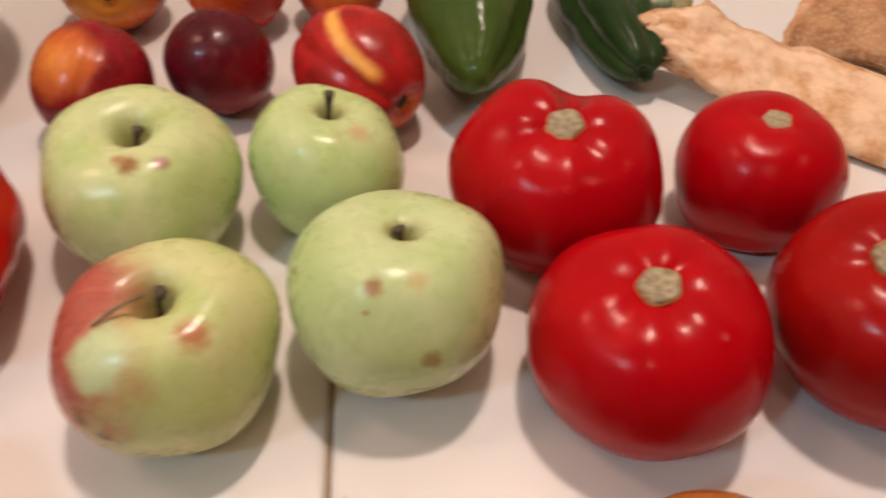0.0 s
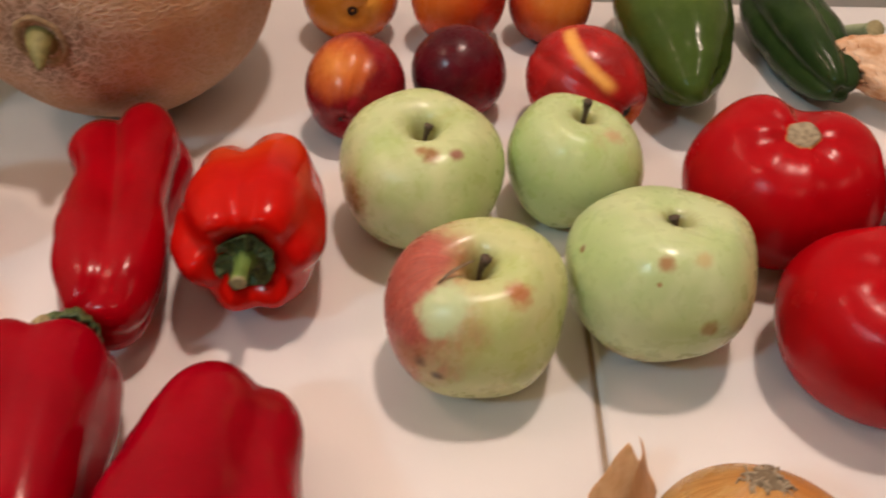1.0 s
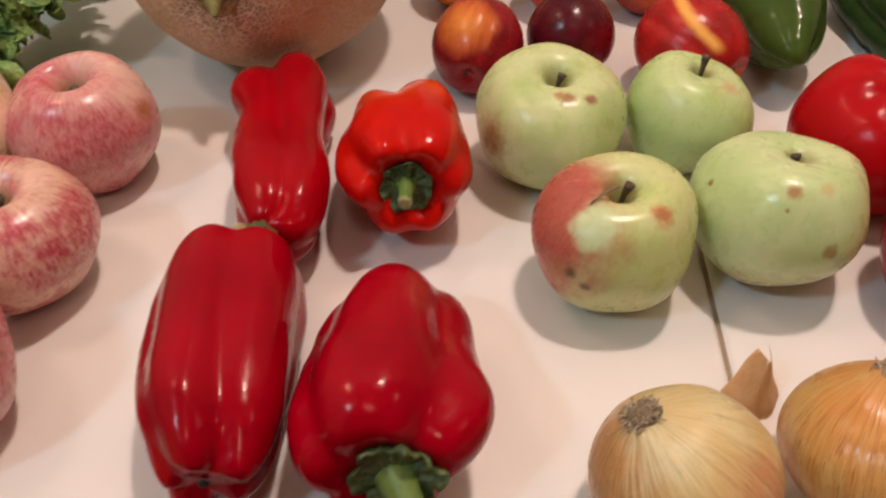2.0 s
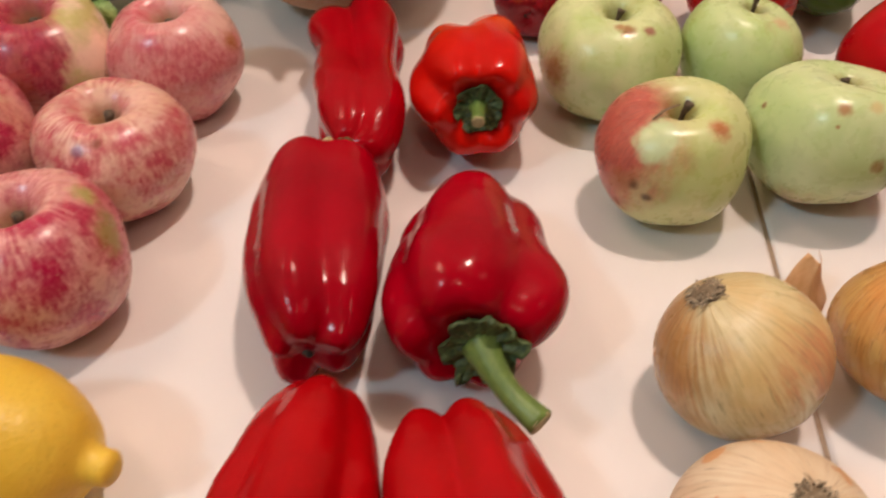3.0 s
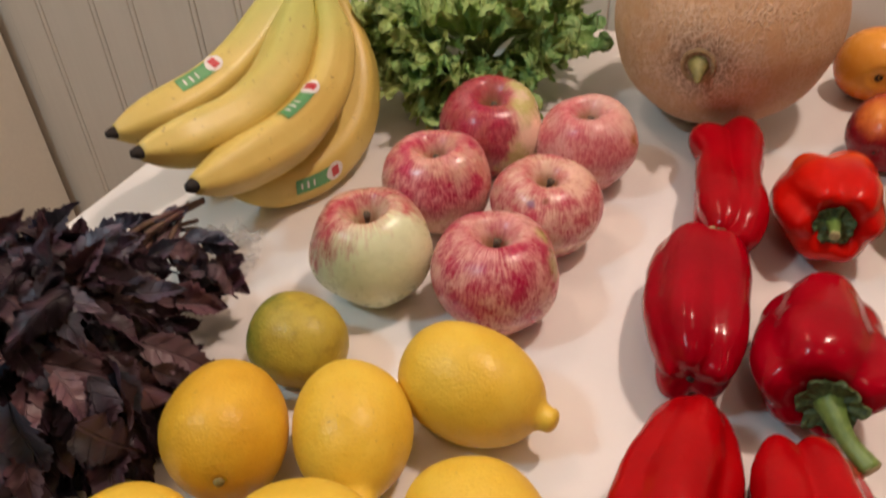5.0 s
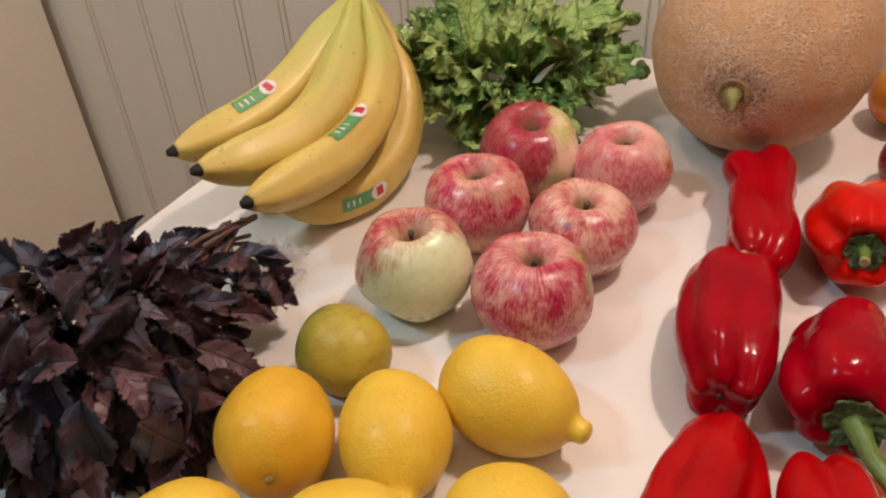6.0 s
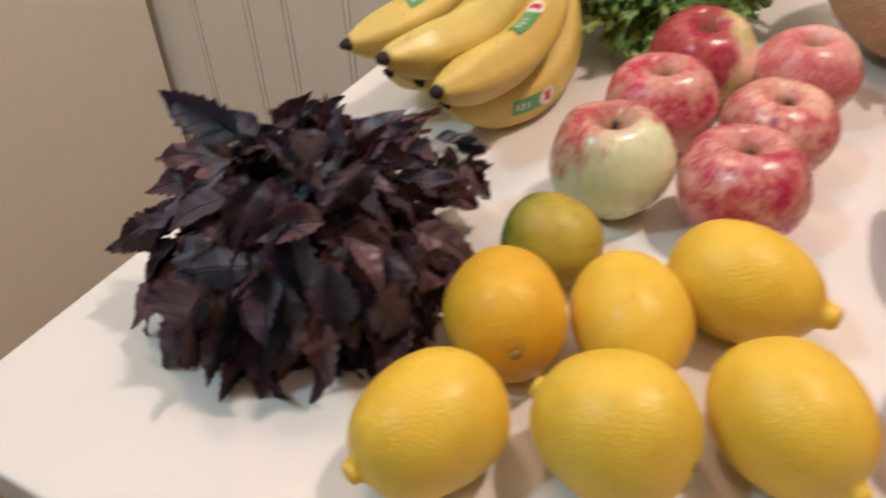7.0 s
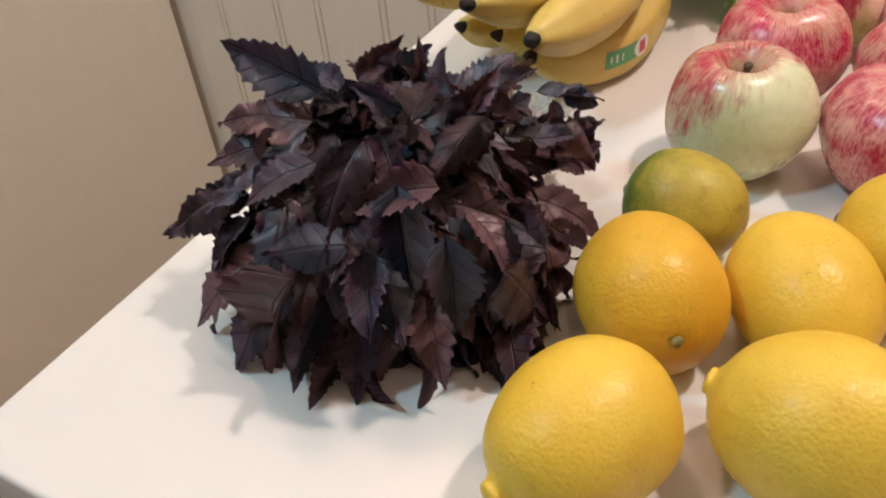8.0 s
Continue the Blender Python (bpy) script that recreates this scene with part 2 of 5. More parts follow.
def banana_skin():
    m, nt, b = material("banana_peel", rough=0.42)
    o = coords(nt)
    n = fine(nt, o, 22, 3)
    col = blend(nt, band(nt, n, 0.3, 0.7), (0.70, 0.53, 0.15), (0.64, 0.46, 0.11))
    s = nt.nodes.new("ShaderNodeSeparateXYZ")
    put(nt, s.inputs[0], o)
    col = blend(nt, band(nt, mth(nt, "ADD", s.outputs[2], mth(nt, "MULTIPLY", n, 0.03)), 0.096, 0.140), col, (0.50, 0.50, 0.13))
    spot = band(nt, fine(nt, o, 300, 2), 0.64, 0.73, 0.0, 0.7)
    where = band(nt, fine(nt, o, 38, 2), 0.50, 0.60)
    col = blend(nt, mth(nt, "MULTIPLY", spot, where), col, (0.22, 0.11, 0.04))
    put(nt, b.inputs["Base Color"], col)
    put(nt, b.inputs["Roughness"], band(nt, n, 0.3, 0.7, 0.36, 0.5))
    bump(nt, b, mth(nt, "ADD", n, mth(nt, "MULTIPLY", fine(nt, o, 500, 2), 0.1)), 0.0012, 0.5)
    return m


def bread_skin(name, pale, toast, lo, hi):
    m, nt, b = material(name, rough=0.8)
    o = coords(nt)
    n = fine(nt, o, 48, 5, 0.6)
    col = blend(nt, band(nt, n, lo, hi), pale, toast)
    col = blend(nt, band(nt, fine(nt, o, 130, 3), 0.48, 0.72, 0.0, 0.45), col, toast)
    col = blend(nt, band(nt, fine(nt, o, 90, 3), 0.62, 0.76, 0.0, 0.6), col, tuple(c * 0.6 for c in toast))
    put(nt, b.inputs["Base Color"], blend(nt, band(nt, fine(nt, o, 500, 3), 0.4, 0.7, 0.0, 0.25), col, (0.80, 0.66, 0.48)))
    bump(nt, b, mth(nt, "ADD", n, mth(nt, "MULTIPLY", fine(nt, o, 420, 3), 0.12)), 0.0016, 0.6)
    return m


def nectarine_skin(name, red, gold, gold_dir, lo, hi, stripe=None):
    m, nt, b = material(name, rough=0.26, spec=0.24)
    o = coords(nt)
    mer, z = meridian(nt, o, 1.0, 12.0)
    lines = fine(nt, mer, 7, 4, 0.6)
    side = vec(nt, "DOT_PRODUCT", vec(nt, "NORMALIZE", o), gold_dir)
    reach = mth(nt, "ADD", side, mth(nt, "MULTIPLY", mth(nt, "SUBTRACT", lines, 0.5), 0.22))
    col = blend(nt, band(nt, fine(nt, o, 60, 3), 0.3, 0.7), red, tuple(c * 0.6 for c in red))
    reach = mth(nt, "ADD", reach, mth(nt, "MULTIPLY", mth(nt, "SUBTRACT", fine(nt, o, 40, 4), 0.5), 0.30))
    mid = lo + 0.45 * (hi - lo)
    warm = tuple(0.55 * g + 0.45 * r for g, r in zip(gold, red))
    col = blend(nt, band(nt, reach, lo, mid + 0.1 * (hi - lo)), col, (warm[0], warm[1] * 0.75, warm[2] * 0.7))
    col = blend(nt, band(nt, reach, mid, hi), col, gold)
    if stripe:
        d = mth(nt, "ABSOLUTE", mth(nt, "SUBTRACT", vec(nt, "DISTANCE", o, stripe[0]), stripe[1]))
        d = mth(nt, "ADD", d, mth(nt, "MULTIPLY", mth(nt, "SUBTRACT", fine(nt, o, 70, 3), 0.5), 0.004))
        keep = band(nt, vec(nt, "DISTANCE", o, stripe[2]), 0.019, 0.027, 1.0, 0.0)
        col = blend(nt, mth(nt, "MULTIPLY", band(nt, d, 0.0004, 0.0056, 1.0, 0.0), keep), col, (0.88, 0.42, 0.10))
    col = blend(nt, band(nt, cells(nt, o, 330), 0.06, 0.14, 0.07, 0.0), col, (0.7, 0.4, 0.2))
    put(nt, b.inputs["Base Color"], col)
    put(nt, b.inputs["Roughness"], band(nt, fine(nt, o, 120, 2), 0.3, 0.7, 0.2, 0.34))
    bump(nt, b, fine(nt, o, 90, 2), 0.0008, 0.5)
    return m


def lacquer():
    m, nt, b = material("white_lacquer", rough=0.22)
    o = coords(nt)
    n = fine(nt, o, 6, 4)
    col = blend(nt, band(nt, n, 0.3, 0.7), (0.79, 0.77, 0.755), (0.765, 0.745, 0.73))
    crumbs = mth(nt, "MULTIPLY", band(nt, fine(nt, o, 700, 1), 0.79, 0.82), band(nt, fine(nt, o, 30, 2), 0.55, 0.65))
    put(nt, b.inputs["Base Color"], blend(nt, mth(nt, "MULTIPLY", crumbs, 0.6), col, (0.35, 0.28, 0.2)))
    b.inputs["Roughness"].default_value = 0.32
    bump(nt, b, fine(nt, o, 9, 2), 0.0006, 0.3)
    return m


LACQUER = lacquer()
PANEL = plain_skin("cream_panel_paint", (0.90, 0.83, 0.73), (0.87, 0.80, 0.70), 0.5, 90, 0.0004, (1, 1, 0.05))
PLASTER = plain_skin("beige_wall_paint", (0.85, 0.81, 0.71), (0.82, 0.78, 0.685), 0.75, 160, 0.0006)
# ceiling is out of view; its tone is lowered to weaken bounce light
CEILING = plain_skin("lowered_ceiling_tone", (0.62, 0.59, 0.55), (0.59, 0.56, 0.52), 0.85, 90)
# tone for walls out of view, kept dark to cut bounce light
UNSEEN_WALL = plain_skin("unseen_wall_tone", (0.36, 0.30, 0.25), (0.33, 0.275, 0.23), 0.8, 120)
OAK = plain_skin("oak_floor", (0.36, 0.22, 0.12), (0.26, 0.15, 0.08), 0.45, 30, 0.0006, (1, 0.06, 1))
STEM_BROWN = plain_skin("dry_brown_stem", (0.13, 0.085, 0.05), (0.05, 0.035, 0.025), 0.8, 700)
DRY_LEAF = plain_skin("withered_leaf", (0.50, 0.40, 0.28), (0.34, 0.24, 0.15), 0.7, 500)
STEM_GREEN = plain_skin("green_stem", (0.17, 0.26, 0.055), (0.10, 0.18, 0.04), 0.45, 350, 0.0006, (1, 1, 0.3))
CALYX_GREEN = plain_skin("dark_green_calyx", (0.115, 0.165, 0.050), (0.026, 0.052, 0.018), 0.5, 620, 0.0016)
CUT_PALE = plain_skin("pale_cut_stem", (0.44, 0.37, 0.19), (0.28, 0.24, 0.11), 0.7, 600)
CORK = plain_skin("corky_scar", (0.44, 0.36, 0.23), (0.20, 0.15, 0.09), 0.85, 420, 0.0018)
SCAR_RIM = plain_skin("orange_scar_rim", (0.52, 0.25, 0.06), (0.42, 0.13, 0.03), 0.4, 500)
PIT_DARK = plain_skin("dark_stem_pit", (0.05, 0.03, 0.02), (0.02, 0.012, 0.01), 0.8, 500)
TIP_BLACK = plain_skin("black_banana_tip", (0.010, 0.007, 0.006), (0.028, 0.018, 0.012), 0.85, 600)
STICKER_GREEN = plain_skin("green_sticker", (0.10, 0.34, 0.13), (0.08, 0.30, 0.11), 0.35, 100, 0.0001)
STICKER_WHITE = plain_skin("white_sticker", (0.80, 0.76, 0.74), (0.78, 0.74, 0.72), 0.35, 100, 0.0001)
STICKER_RED = plain_skin("red_print", (0.55, 0.03, 0.04), (0.5, 0.03, 0.04), 0.35, 100, 0.0001)
BUTTON = plain_skin("dry_stem_button", (0.30, 0.25, 0.08), (0.20, 0.15, 0.05), 0.7, 500)
ROOT = plain_skin("dry_root_hair", (0.46, 0.38, 0.26), (0.26, 0.19, 0.12), 0.9, 600)
PLATE = plain_skin("grey_root_plate", (0.24, 0.18, 0.11), (0.13, 0.09, 0.05), 0.9, 420, 0.0012)
PEEL_DRY = plain_skin("dry_onion_flake", (0.86, 0.58, 0.32), (0.74, 0.44, 0.20), 0.4, 300, 0.0006, (1, 1, 0.1))

# ---- mesh tools ----


def part(name, bm, mat, parent=None, label="", smooth=True):
    me = bpy.data.meshes.new(name)
    bmesh.ops.recalc_face_normals(bm, faces=bm.faces)
    bm.to_mesh(me)
    bm.free()
    for mt in (mat if isinstance(mat, (list, tuple)) else [mat]):
        me.materials.append(mt)
    me.polygons.foreach_set("use_smooth", [smooth] * len(me.polygons))
    ob = new(name, me)
    if parent is not None:
        ob.parent = parent
    if label:
        ob["label"] = label
    return ob


def thing(name, m, label, category, group="", kind=""):
    ob = new(name)
    ob.empty_display_size = 0.02
    ob.matrix_world = m
    return tagged(ob, label, category, group, kind)


def smooth_line(points, count):
    """Catmull-Rom through the points, count samples."""
    p = [Vector(q) for q in points]
    p = [2 * p[0] - p[1]] + p + [2 * p[-1] - p[-2]]
    out = []
    n = len(p) - 3
    for k in range(count):
        f = k / (count - 1) * n
        i = min(int(f), n - 1)
        t = f - i
        a, b, c, d = p[i:i + 4]
        out.append(0.5 * (2 * b + (c - a) * t + (2 * a - 5 * b + 4 * c - d) * t * t + (3 * b - a - 3 * c + d) * t ** 3))
    return out


def spun(profile, turns=64, fn=None):
    """A closed body from (radius, height) rings, poles included; fn(angle, k, r, z) gives the place."""
    bm = bmesh.new()
    rings = []
    last = len(profile) - 1
    for k, (r, z) in enumerate(profile):
        r = max(r, 0.0)
        if k in (0, last):
            p = fn(0.0, k / last, 0.0, z) if fn else (0, 0, z)
            rings.append([bm.verts.new((0, 0, p[2]))])
            continue
        row = []
        for j in range(turns):
            a = 2 * math.pi * j / turns
            row.append(bm.verts.new(fn(a, k / last, r, z) if fn else (r * math.cos(a), r * math.sin(a), z)))
        rings.append(row)
    for u, w in zip(rings, rings[1:]):
        for j in range(turns):
            i = (j + 1) % turns
            if len(u) == 1:
                bm.faces.new((u[0], w[j], w[i]))
            elif len(w) == 1:
                bm.faces.new((u[j], w[0], u[i]))
            else:
                bm.faces.new((u[j], w[j], w[i], u[i]))
    return bm


def tube(points, radii, sides=10, count=None, cap=True, bm=None, shape=None):
    """A tapered bent rod through the points."""
    count = count or max(6, 3 * len(points))
    line = smooth_line(points, count)
    rad = [r[0] for r in smooth_line([(r, 0, 0) for r in radii], count)]
    bm = bm or bmesh.new()
    rows = []
    side = None
    for k, p in enumerate(line):
        d = (line[min(k + 1, count - 1)] - line[max(k - 1, 0)]).normalized()
        if side is None:
            side = d.cross(Vector((0.31, 0.2, 0.93))).normalized()
        side = (side - d * side.dot(d)).normalized()
        up = d.cross(side)
        row = []
        for j in range(sides):
            a = 2 * math.pi * j / sides
            f = shape(a, k / (count - 1)) if shape else 1.0
            row.append(bm.verts.new(p + (side * math.cos(a) + up * math.sin(a)) * rad[k] * f))
        rows.append(row)
    for u, w in zip(rows, rows[1:]):
        for j in range(sides):
            i = (j + 1) % sides
            bm.faces.new((u[j], u[i], w[i], w[j]))
    if cap:
        for row, p in ((rows[0], line[0]), (rows[-1], line[-1])):
            c = bm.verts.new(p)
            for j in range(sides):
                bm.faces.new((row[j], row[(j + 1) % sides], c))
    return bm


def box(x0, y0, z0, x1, y1, z1, edge=0.0, segments=2):
    bm = bmesh.new()
    bmesh.ops.create_cube(bm, size=1.0)
    for v in bm.verts:
        v.co = Vector((x0 + (v.co.x + 0.5) * (x1 - x0), y0 + (v.co.y + 0.5) * (y1 - y0), z0 + (v.co.z + 0.5) * (z1 - z0)))
    if edge:
        bmesh.ops.bevel(bm, geom=bm.edges[:], offset=edge, segments=segments, profile=0.5, affect="EDGES")
    return bm


def rest(bm, turn, x, y, sink=0.0004):
    """The pose at which a turned body touches the table."""
    low = min((turn @ v.co).z for v in bm.verts)
    return Matrix.Translation((x, y, -low - sink)) @ turn.to_4x4()


def axis_turn(up, spin=0.0):
    """A turn that brings local z to the direction up, after spin degrees round it."""
    return (Vector(up).to_track_quat("Z", "Y").to_matrix()) @ Euler((0, 0, radians(spin))).to_matrix()


# ---- the room ----
TABLE_TURN = pose(0, 0, 0, 0, 0, 6.43)
UL, UR, VF, VB = -0.590, 0.71, -0.188, 0.575
SEAM = 0.0612
FLOOR = -0.75
ROOM_L, ROOM_R, ROOM_F, WALL = -1.302, 2.6, -2.4, 0.62


def room():
    def slab(name, b, mat, label, cat):
        ob = part(name, b, mat, None, label, False)
        ob.matrix_world = TABLE_TURN
        return tagged(ob, label, cat, kind="structure")
    slab("floor", box(ROOM_L - 0.2, ROOM_F - 0.2, FLOOR - 0.1, ROOM_R + 0.2, WALL + 0.2, FLOOR), OAK, "brown oak floor below the table", "floor")
    slab("ceiling", box(ROOM_L - 0.2, ROOM_F - 0.2, 1.78, ROOM_R + 0.2, WALL + 0.2, 1.9), CEILING, "unseen plain ceiling over the table, toned down to weaken bounce", "ceiling")
    slab("wall_west", box(ROOM_L - 0.15, ROOM_F - 0.1, FLOOR, ROOM_L, WALL - 0.012, 1.78), PLASTER, "plain beige painted wall beside the table", "wall")
    # added walls out of view; their dark tone holds back fill on the table
    slab("unseen_wall_east", box(ROOM_R, ROOM_F - 0.1, FLOOR, ROOM_R + 0.15, WALL, 1.78), UNSEEN_WALL, "unseen wall across the room, dark to cut bounce light", "wall")
    slab("unseen_wall_south", box(ROOM_L, ROOM_F - 0.1, FLOOR, ROOM_R, ROOM_F, 1.78), UNSEEN_WALL, "unseen wall behind the viewer, dark to cut bounce light", "wall")
    wall = slab("wall_north", box(ROOM_L - 0.15, WALL + 0.0020, FLOOR, ROOM_R, WALL + 0.12, 1.78), PANEL, "cream wall of vertical grooved panelling behind the table", "wall")
    # grooved boards, wide and narrow in turn, each with a bead beside its joint
    u, k = -1.278, 1
    meshes = {}
    while u < ROOM_R - 0.12:
        w = (0.115, 0.078)[k % 2]
        if w not in meshes:
            b = box(0.0006, 0, FLOOR, w - 0.0110, 0.0028, 1.78, 0.0020, 3)
            o = box(w - 0.0098, 0.0004, FLOOR, w - 0.0006, 0.0028, 1.78, 0.0020, 3)
            me = bpy.data.meshes.new("bead")
            o.to_mesh(me)
            o.free()
            b.from_mesh(me)
            bpy.data.meshes.remove(me)
            first = part("board", b, PANEL, wall, smooth=False)
            meshes[w] = first.data
            ob = first
        else:
            ob = new("board", meshes[w])
            ob.parent = wall
        ob.matrix_basis = Matrix.Translation((u, WALL, 0))
        u += w
        k += 1


def table():
    t = thing("table", TABLE_TURN, "white lacquered extending table with a centre seam", "table")
    part("table_leaf", box(UL, VF, -0.032, SEAM - 0.0008, VB, 0, 0.003, 3), LACQUER, t)
    part("seam_strip", box(SEAM - 0.004, VF + 0.004, -0.030, SEAM + 0.004, VB - 0.004, -0.0016), plain_skin("tan_edge_band", (0.34, 0.25, 0.17), (0.26, 0.19, 0.13), 0.6, 300), t, "tan edge banding in the seam")
    part("table_leaf", box(SEAM + 0.0008, VF, -0.032, UR, VB, 0, 0.003, 3), LACQUER, t)
    part("apron", box(UL + 0.05, VF + 0.05, -0.11, UR - 0.05, VB - 0.05, -0.033, 0.003), LACQUER, t)
    for x in (UL + 0.05, UR - 0.11):
        for y in (VF + 0.05, VB - 0.11):
            part("leg", box(x, y, FLOOR, x + 0.06, y + 0.06, -0.112, 0.004), LACQUER, t)


room()
table()

# ---- apples ----
APPLE = [(0, 0.42), (0.045, 0.435), (0.095, 0.56), (0.18, 0.76), (0.30, 0.86), (0.44, 0.885), (0.60, 0.845), (0.78, 0.70), (0.92, 0.45), (1.0, 0.13), (0.975, -0.19), (0.87, -0.51), (0.70, -0.78),
         (0.52, -0.94), (0.37, -1.0), (0.22, -0.94), (0.10, -0.86), (0, -0.83)]


def wavy(seed, lobes, amount, lump):
    g = random.Random(seed)
    ph, ph2, off = g.uniform(0, 6.3), g.uniform(0, 6.3), Vector((g.uniform(0, 9), g.uniform(0, 9), g.uniform(0, 9)))

    def fn(a, k, r, z):
        f = 1 + amount * math.cos(lobes * a + ph) * (0.35 + 0.65 * abs(2 * k - 1)) + 0.5 * amount * math.cos(2 * a + ph2)
        p = Vector((r * f * math.cos(a), r * f * math.sin(a), z))
        return p * (1 + lump * noise.noise(p * 28 + off))
    return fn


def later(*given, **named):
    """The terms of a skin, with directions and places as they lie on the table."""
    return given, named


def laid(skin, back):
    """Builds a skin, its directions and places turned into the fruit's own frame."""
    given, named = skin
    given = list(given)
    given[4] = tuple(back @ Vector(given[4]).normalized())
    if len(given) > 8:
        given[8] = [(tuple(back @ Vector(at)), r, c) for at, r, c in given[8]]
    if len(given) > 9:
        at, r, c = given[9]
        given[9] = (tuple(back @ Vector(at)), r, c)
    return apple_skin(*given, **named)


def apple(x, y, a, b, up, skin, label, group, seed, stem=0.012, lean=(0.2, 0.1), withered=False, deep=1.2, hollow=1.0, lop=(0.0, 0.0)):
    prof = [(q.x * a, q.y * b) for q in smooth_line([(r * (hollow if k < 5 else 1.0), z if k > 4 else 0.885 - (0.885 - z) * deep, 0) for k, (r, z) in enumerate(APPLE)], 44)]
    bm = spun(prof, 64, wavy(seed, 5, 0.030, 0.085))
    for v in bm.verts:
        v.co.z *= 1 + (lop[0] * v.co.x + lop[1] * v.co.y) / a * min(1.0, max(0.0, v.co.z / b + 0.2))
    turn = axis_turn(up)
    t = thing("apple", rest(bm, turn, x, y), label, "apple", group)
    part("flesh", bm, laid(skin, turn.transposed()), t)
    z0 = b * (0.885 - 0.42 * deep)
    if stem > 0:
        lx, ly = lean
        part("stem", tube([(0, 0, z0), (lx * stem * 0.4, ly * stem * 0.4, z0 + stem * 0.6), (lx * stem * 1.2, ly * stem * 1.2, z0 + stem)], [0.0012, 0.0012, 0.0024], 8, 8), STEM_BROWN, t, "dry brown stem")
    else:
        part("stem", tube([(0, 0, z0 - 0.001), (0.0008, 0.0004, z0 + 0.008), (0.0022, -0.0006, z0 + 0.0165)], [0.0016, 0.0015, 0.0026], 8, 8), STEM_BROWN, t, "short broken brown stem")
    if withered:
        bm = bmesh.new()
        rows = []
        for k in range(7):
            f = k / 6
            c = Vector((-0.001 - 0.009 * f, -0.002 - 0.014 * f, z0 + 0.0165 + 0.0012 * math.sin(3.0 * f)))
            w = 0.0007 * math.sin(math.pi * (0.15 + 0.8 * f)) + 0.0004
            rows.append([bm.verts.new(c + Vector((-w, 0, 0.001))), bm.verts.new(c), bm.verts.new(c + Vector((w, 0.0006, 0.0012)))])
        for u, v in zip(rows, rows[1:]):
            for j in range(2):
                bm.faces.new((u[j], u[j + 1], v[j + 1], v[j]))
        bmesh.ops.solidify(bm, geom=bm.faces[:], thickness=0.0003)
        part("leaf", bm, DRY_LEAF, t, "curled withered leaf")
    return t


G_BASE, G_SHADE = (0.60, 0.665, 0.34), (0.48, 0.60, 0.24)
BROWN, SCAB = (0.24, 0.11, 0.04), (0.36, 0.18, 0.06)
GG = "green apples in a heap"
apple(-0.0519, 0.3288, 0.0401, 0.0328, (0.05, -0.08, 1), later("green_apple_skin", G_BASE, G_SHADE, (0.52, 0.40, 0.14), (0.2, 0.1, 0.9), 0.9, 1.5, 0.2,
      [((0.0071, -0.0232, 0.0272), 0.0062, (0.30, 0.13, 0.03)), ((0.0027, -0.0207, 0.0274), 0.0042, (0.42, 0.22, 0.08)), ((0.0185, -0.0204, 0.0265), 0.0046, (0.32, 0.12, 0.08)), ((-0.027, -0.028, 0.004), 0.014, (0.34, 0.22, 0.08)), ((0.0163, 0.0036, 0.032), 0.003, (0.5, 0.25, 0.12))]),
      "pale green apple with brown scab spots and a short stem", GG, 3, 0.013)
apple(0.0191, 0.3517, 0.0336, 0.0301, (0.1, 0.0, 1), later("green_apple_skin", (0.54, 0.65, 0.31), (0.45, 0.60, 0.23), (0.62, 0.44, 0.25), (0.5, -0.1, 0.8), 0.85, 1.3, 0.2,
      [((0.016, -0.012, 0.026), 0.007, (0.55, 0.40, 0.20))]),
      "pale green apple with a thin upright stem", GG, 5, 0.019, (0.05, 0.02), deep=0.9, hollow=0.7)
apple(0.0557, 0.2749, 0.0399, 0.0337, (0.10, 0.06, 1), later("green_apple_skin", (0.58, 0.68, 0.36), (0.48, 0.62, 0.27), (0.66, 0.46, 0.25), (-0.2, -0.5, -0.9), 0.55, 1.1, 0.1,
      [((-0.0044, -0.0274, 0.0305), 0.0046, SCAB), ((-0.0336, -0.0080, 0.0153), 0.0026, BROWN), ((0.0095, -0.0239, 0.0313), 0.0050, (0.58, 0.50, 0.22)), ((0.0148, -0.0382, 0.0095), 0.0050, (0.36, 0.26, 0.09)),
       ((-0.0062, -0.0327, 0.0246), 0.0014, SCAB)]),
      "pale green apple with brown specks, touching a tomato", GG, 8, 0.009, deep=0.80, hollow=0.72, lop=(-0.16, 0.02))
apple(-0.0171, 0.2469, 0.0365, 0.0325, (-0.02, -0.10, 1), later("blushed_apple_skin", (0.61, 0.64, 0.30), (0.50, 0.59, 0.22), (0.54, 0.13, 0.09), (-0.88, -0.20, 0.34), 0.15, 0.80, 0.0,
      [((-0.0181, -0.0342, 0.0040), 0.0036, (0.12, 0.07, 0.03)), ((-0.0111, -0.0366, -0.0005), 0.0034, (0.12, 0.07, 0.03)), ((0.0163, -0.0166, 0.0269), 0.0078, (0.46, 0.17, 0.06)), ((-0.022, -0.028, 0.002), 0.010, (0.46, 0.17, 0.08))],
      ((-0.0102, -0.0258, 0.0242), 0.0135, (0.54, 0.66, 0.36))),
      "yellow-green apple with a red blush and withered stem leaf", GG, 12, 0.016, (0.15, 0.1), True)

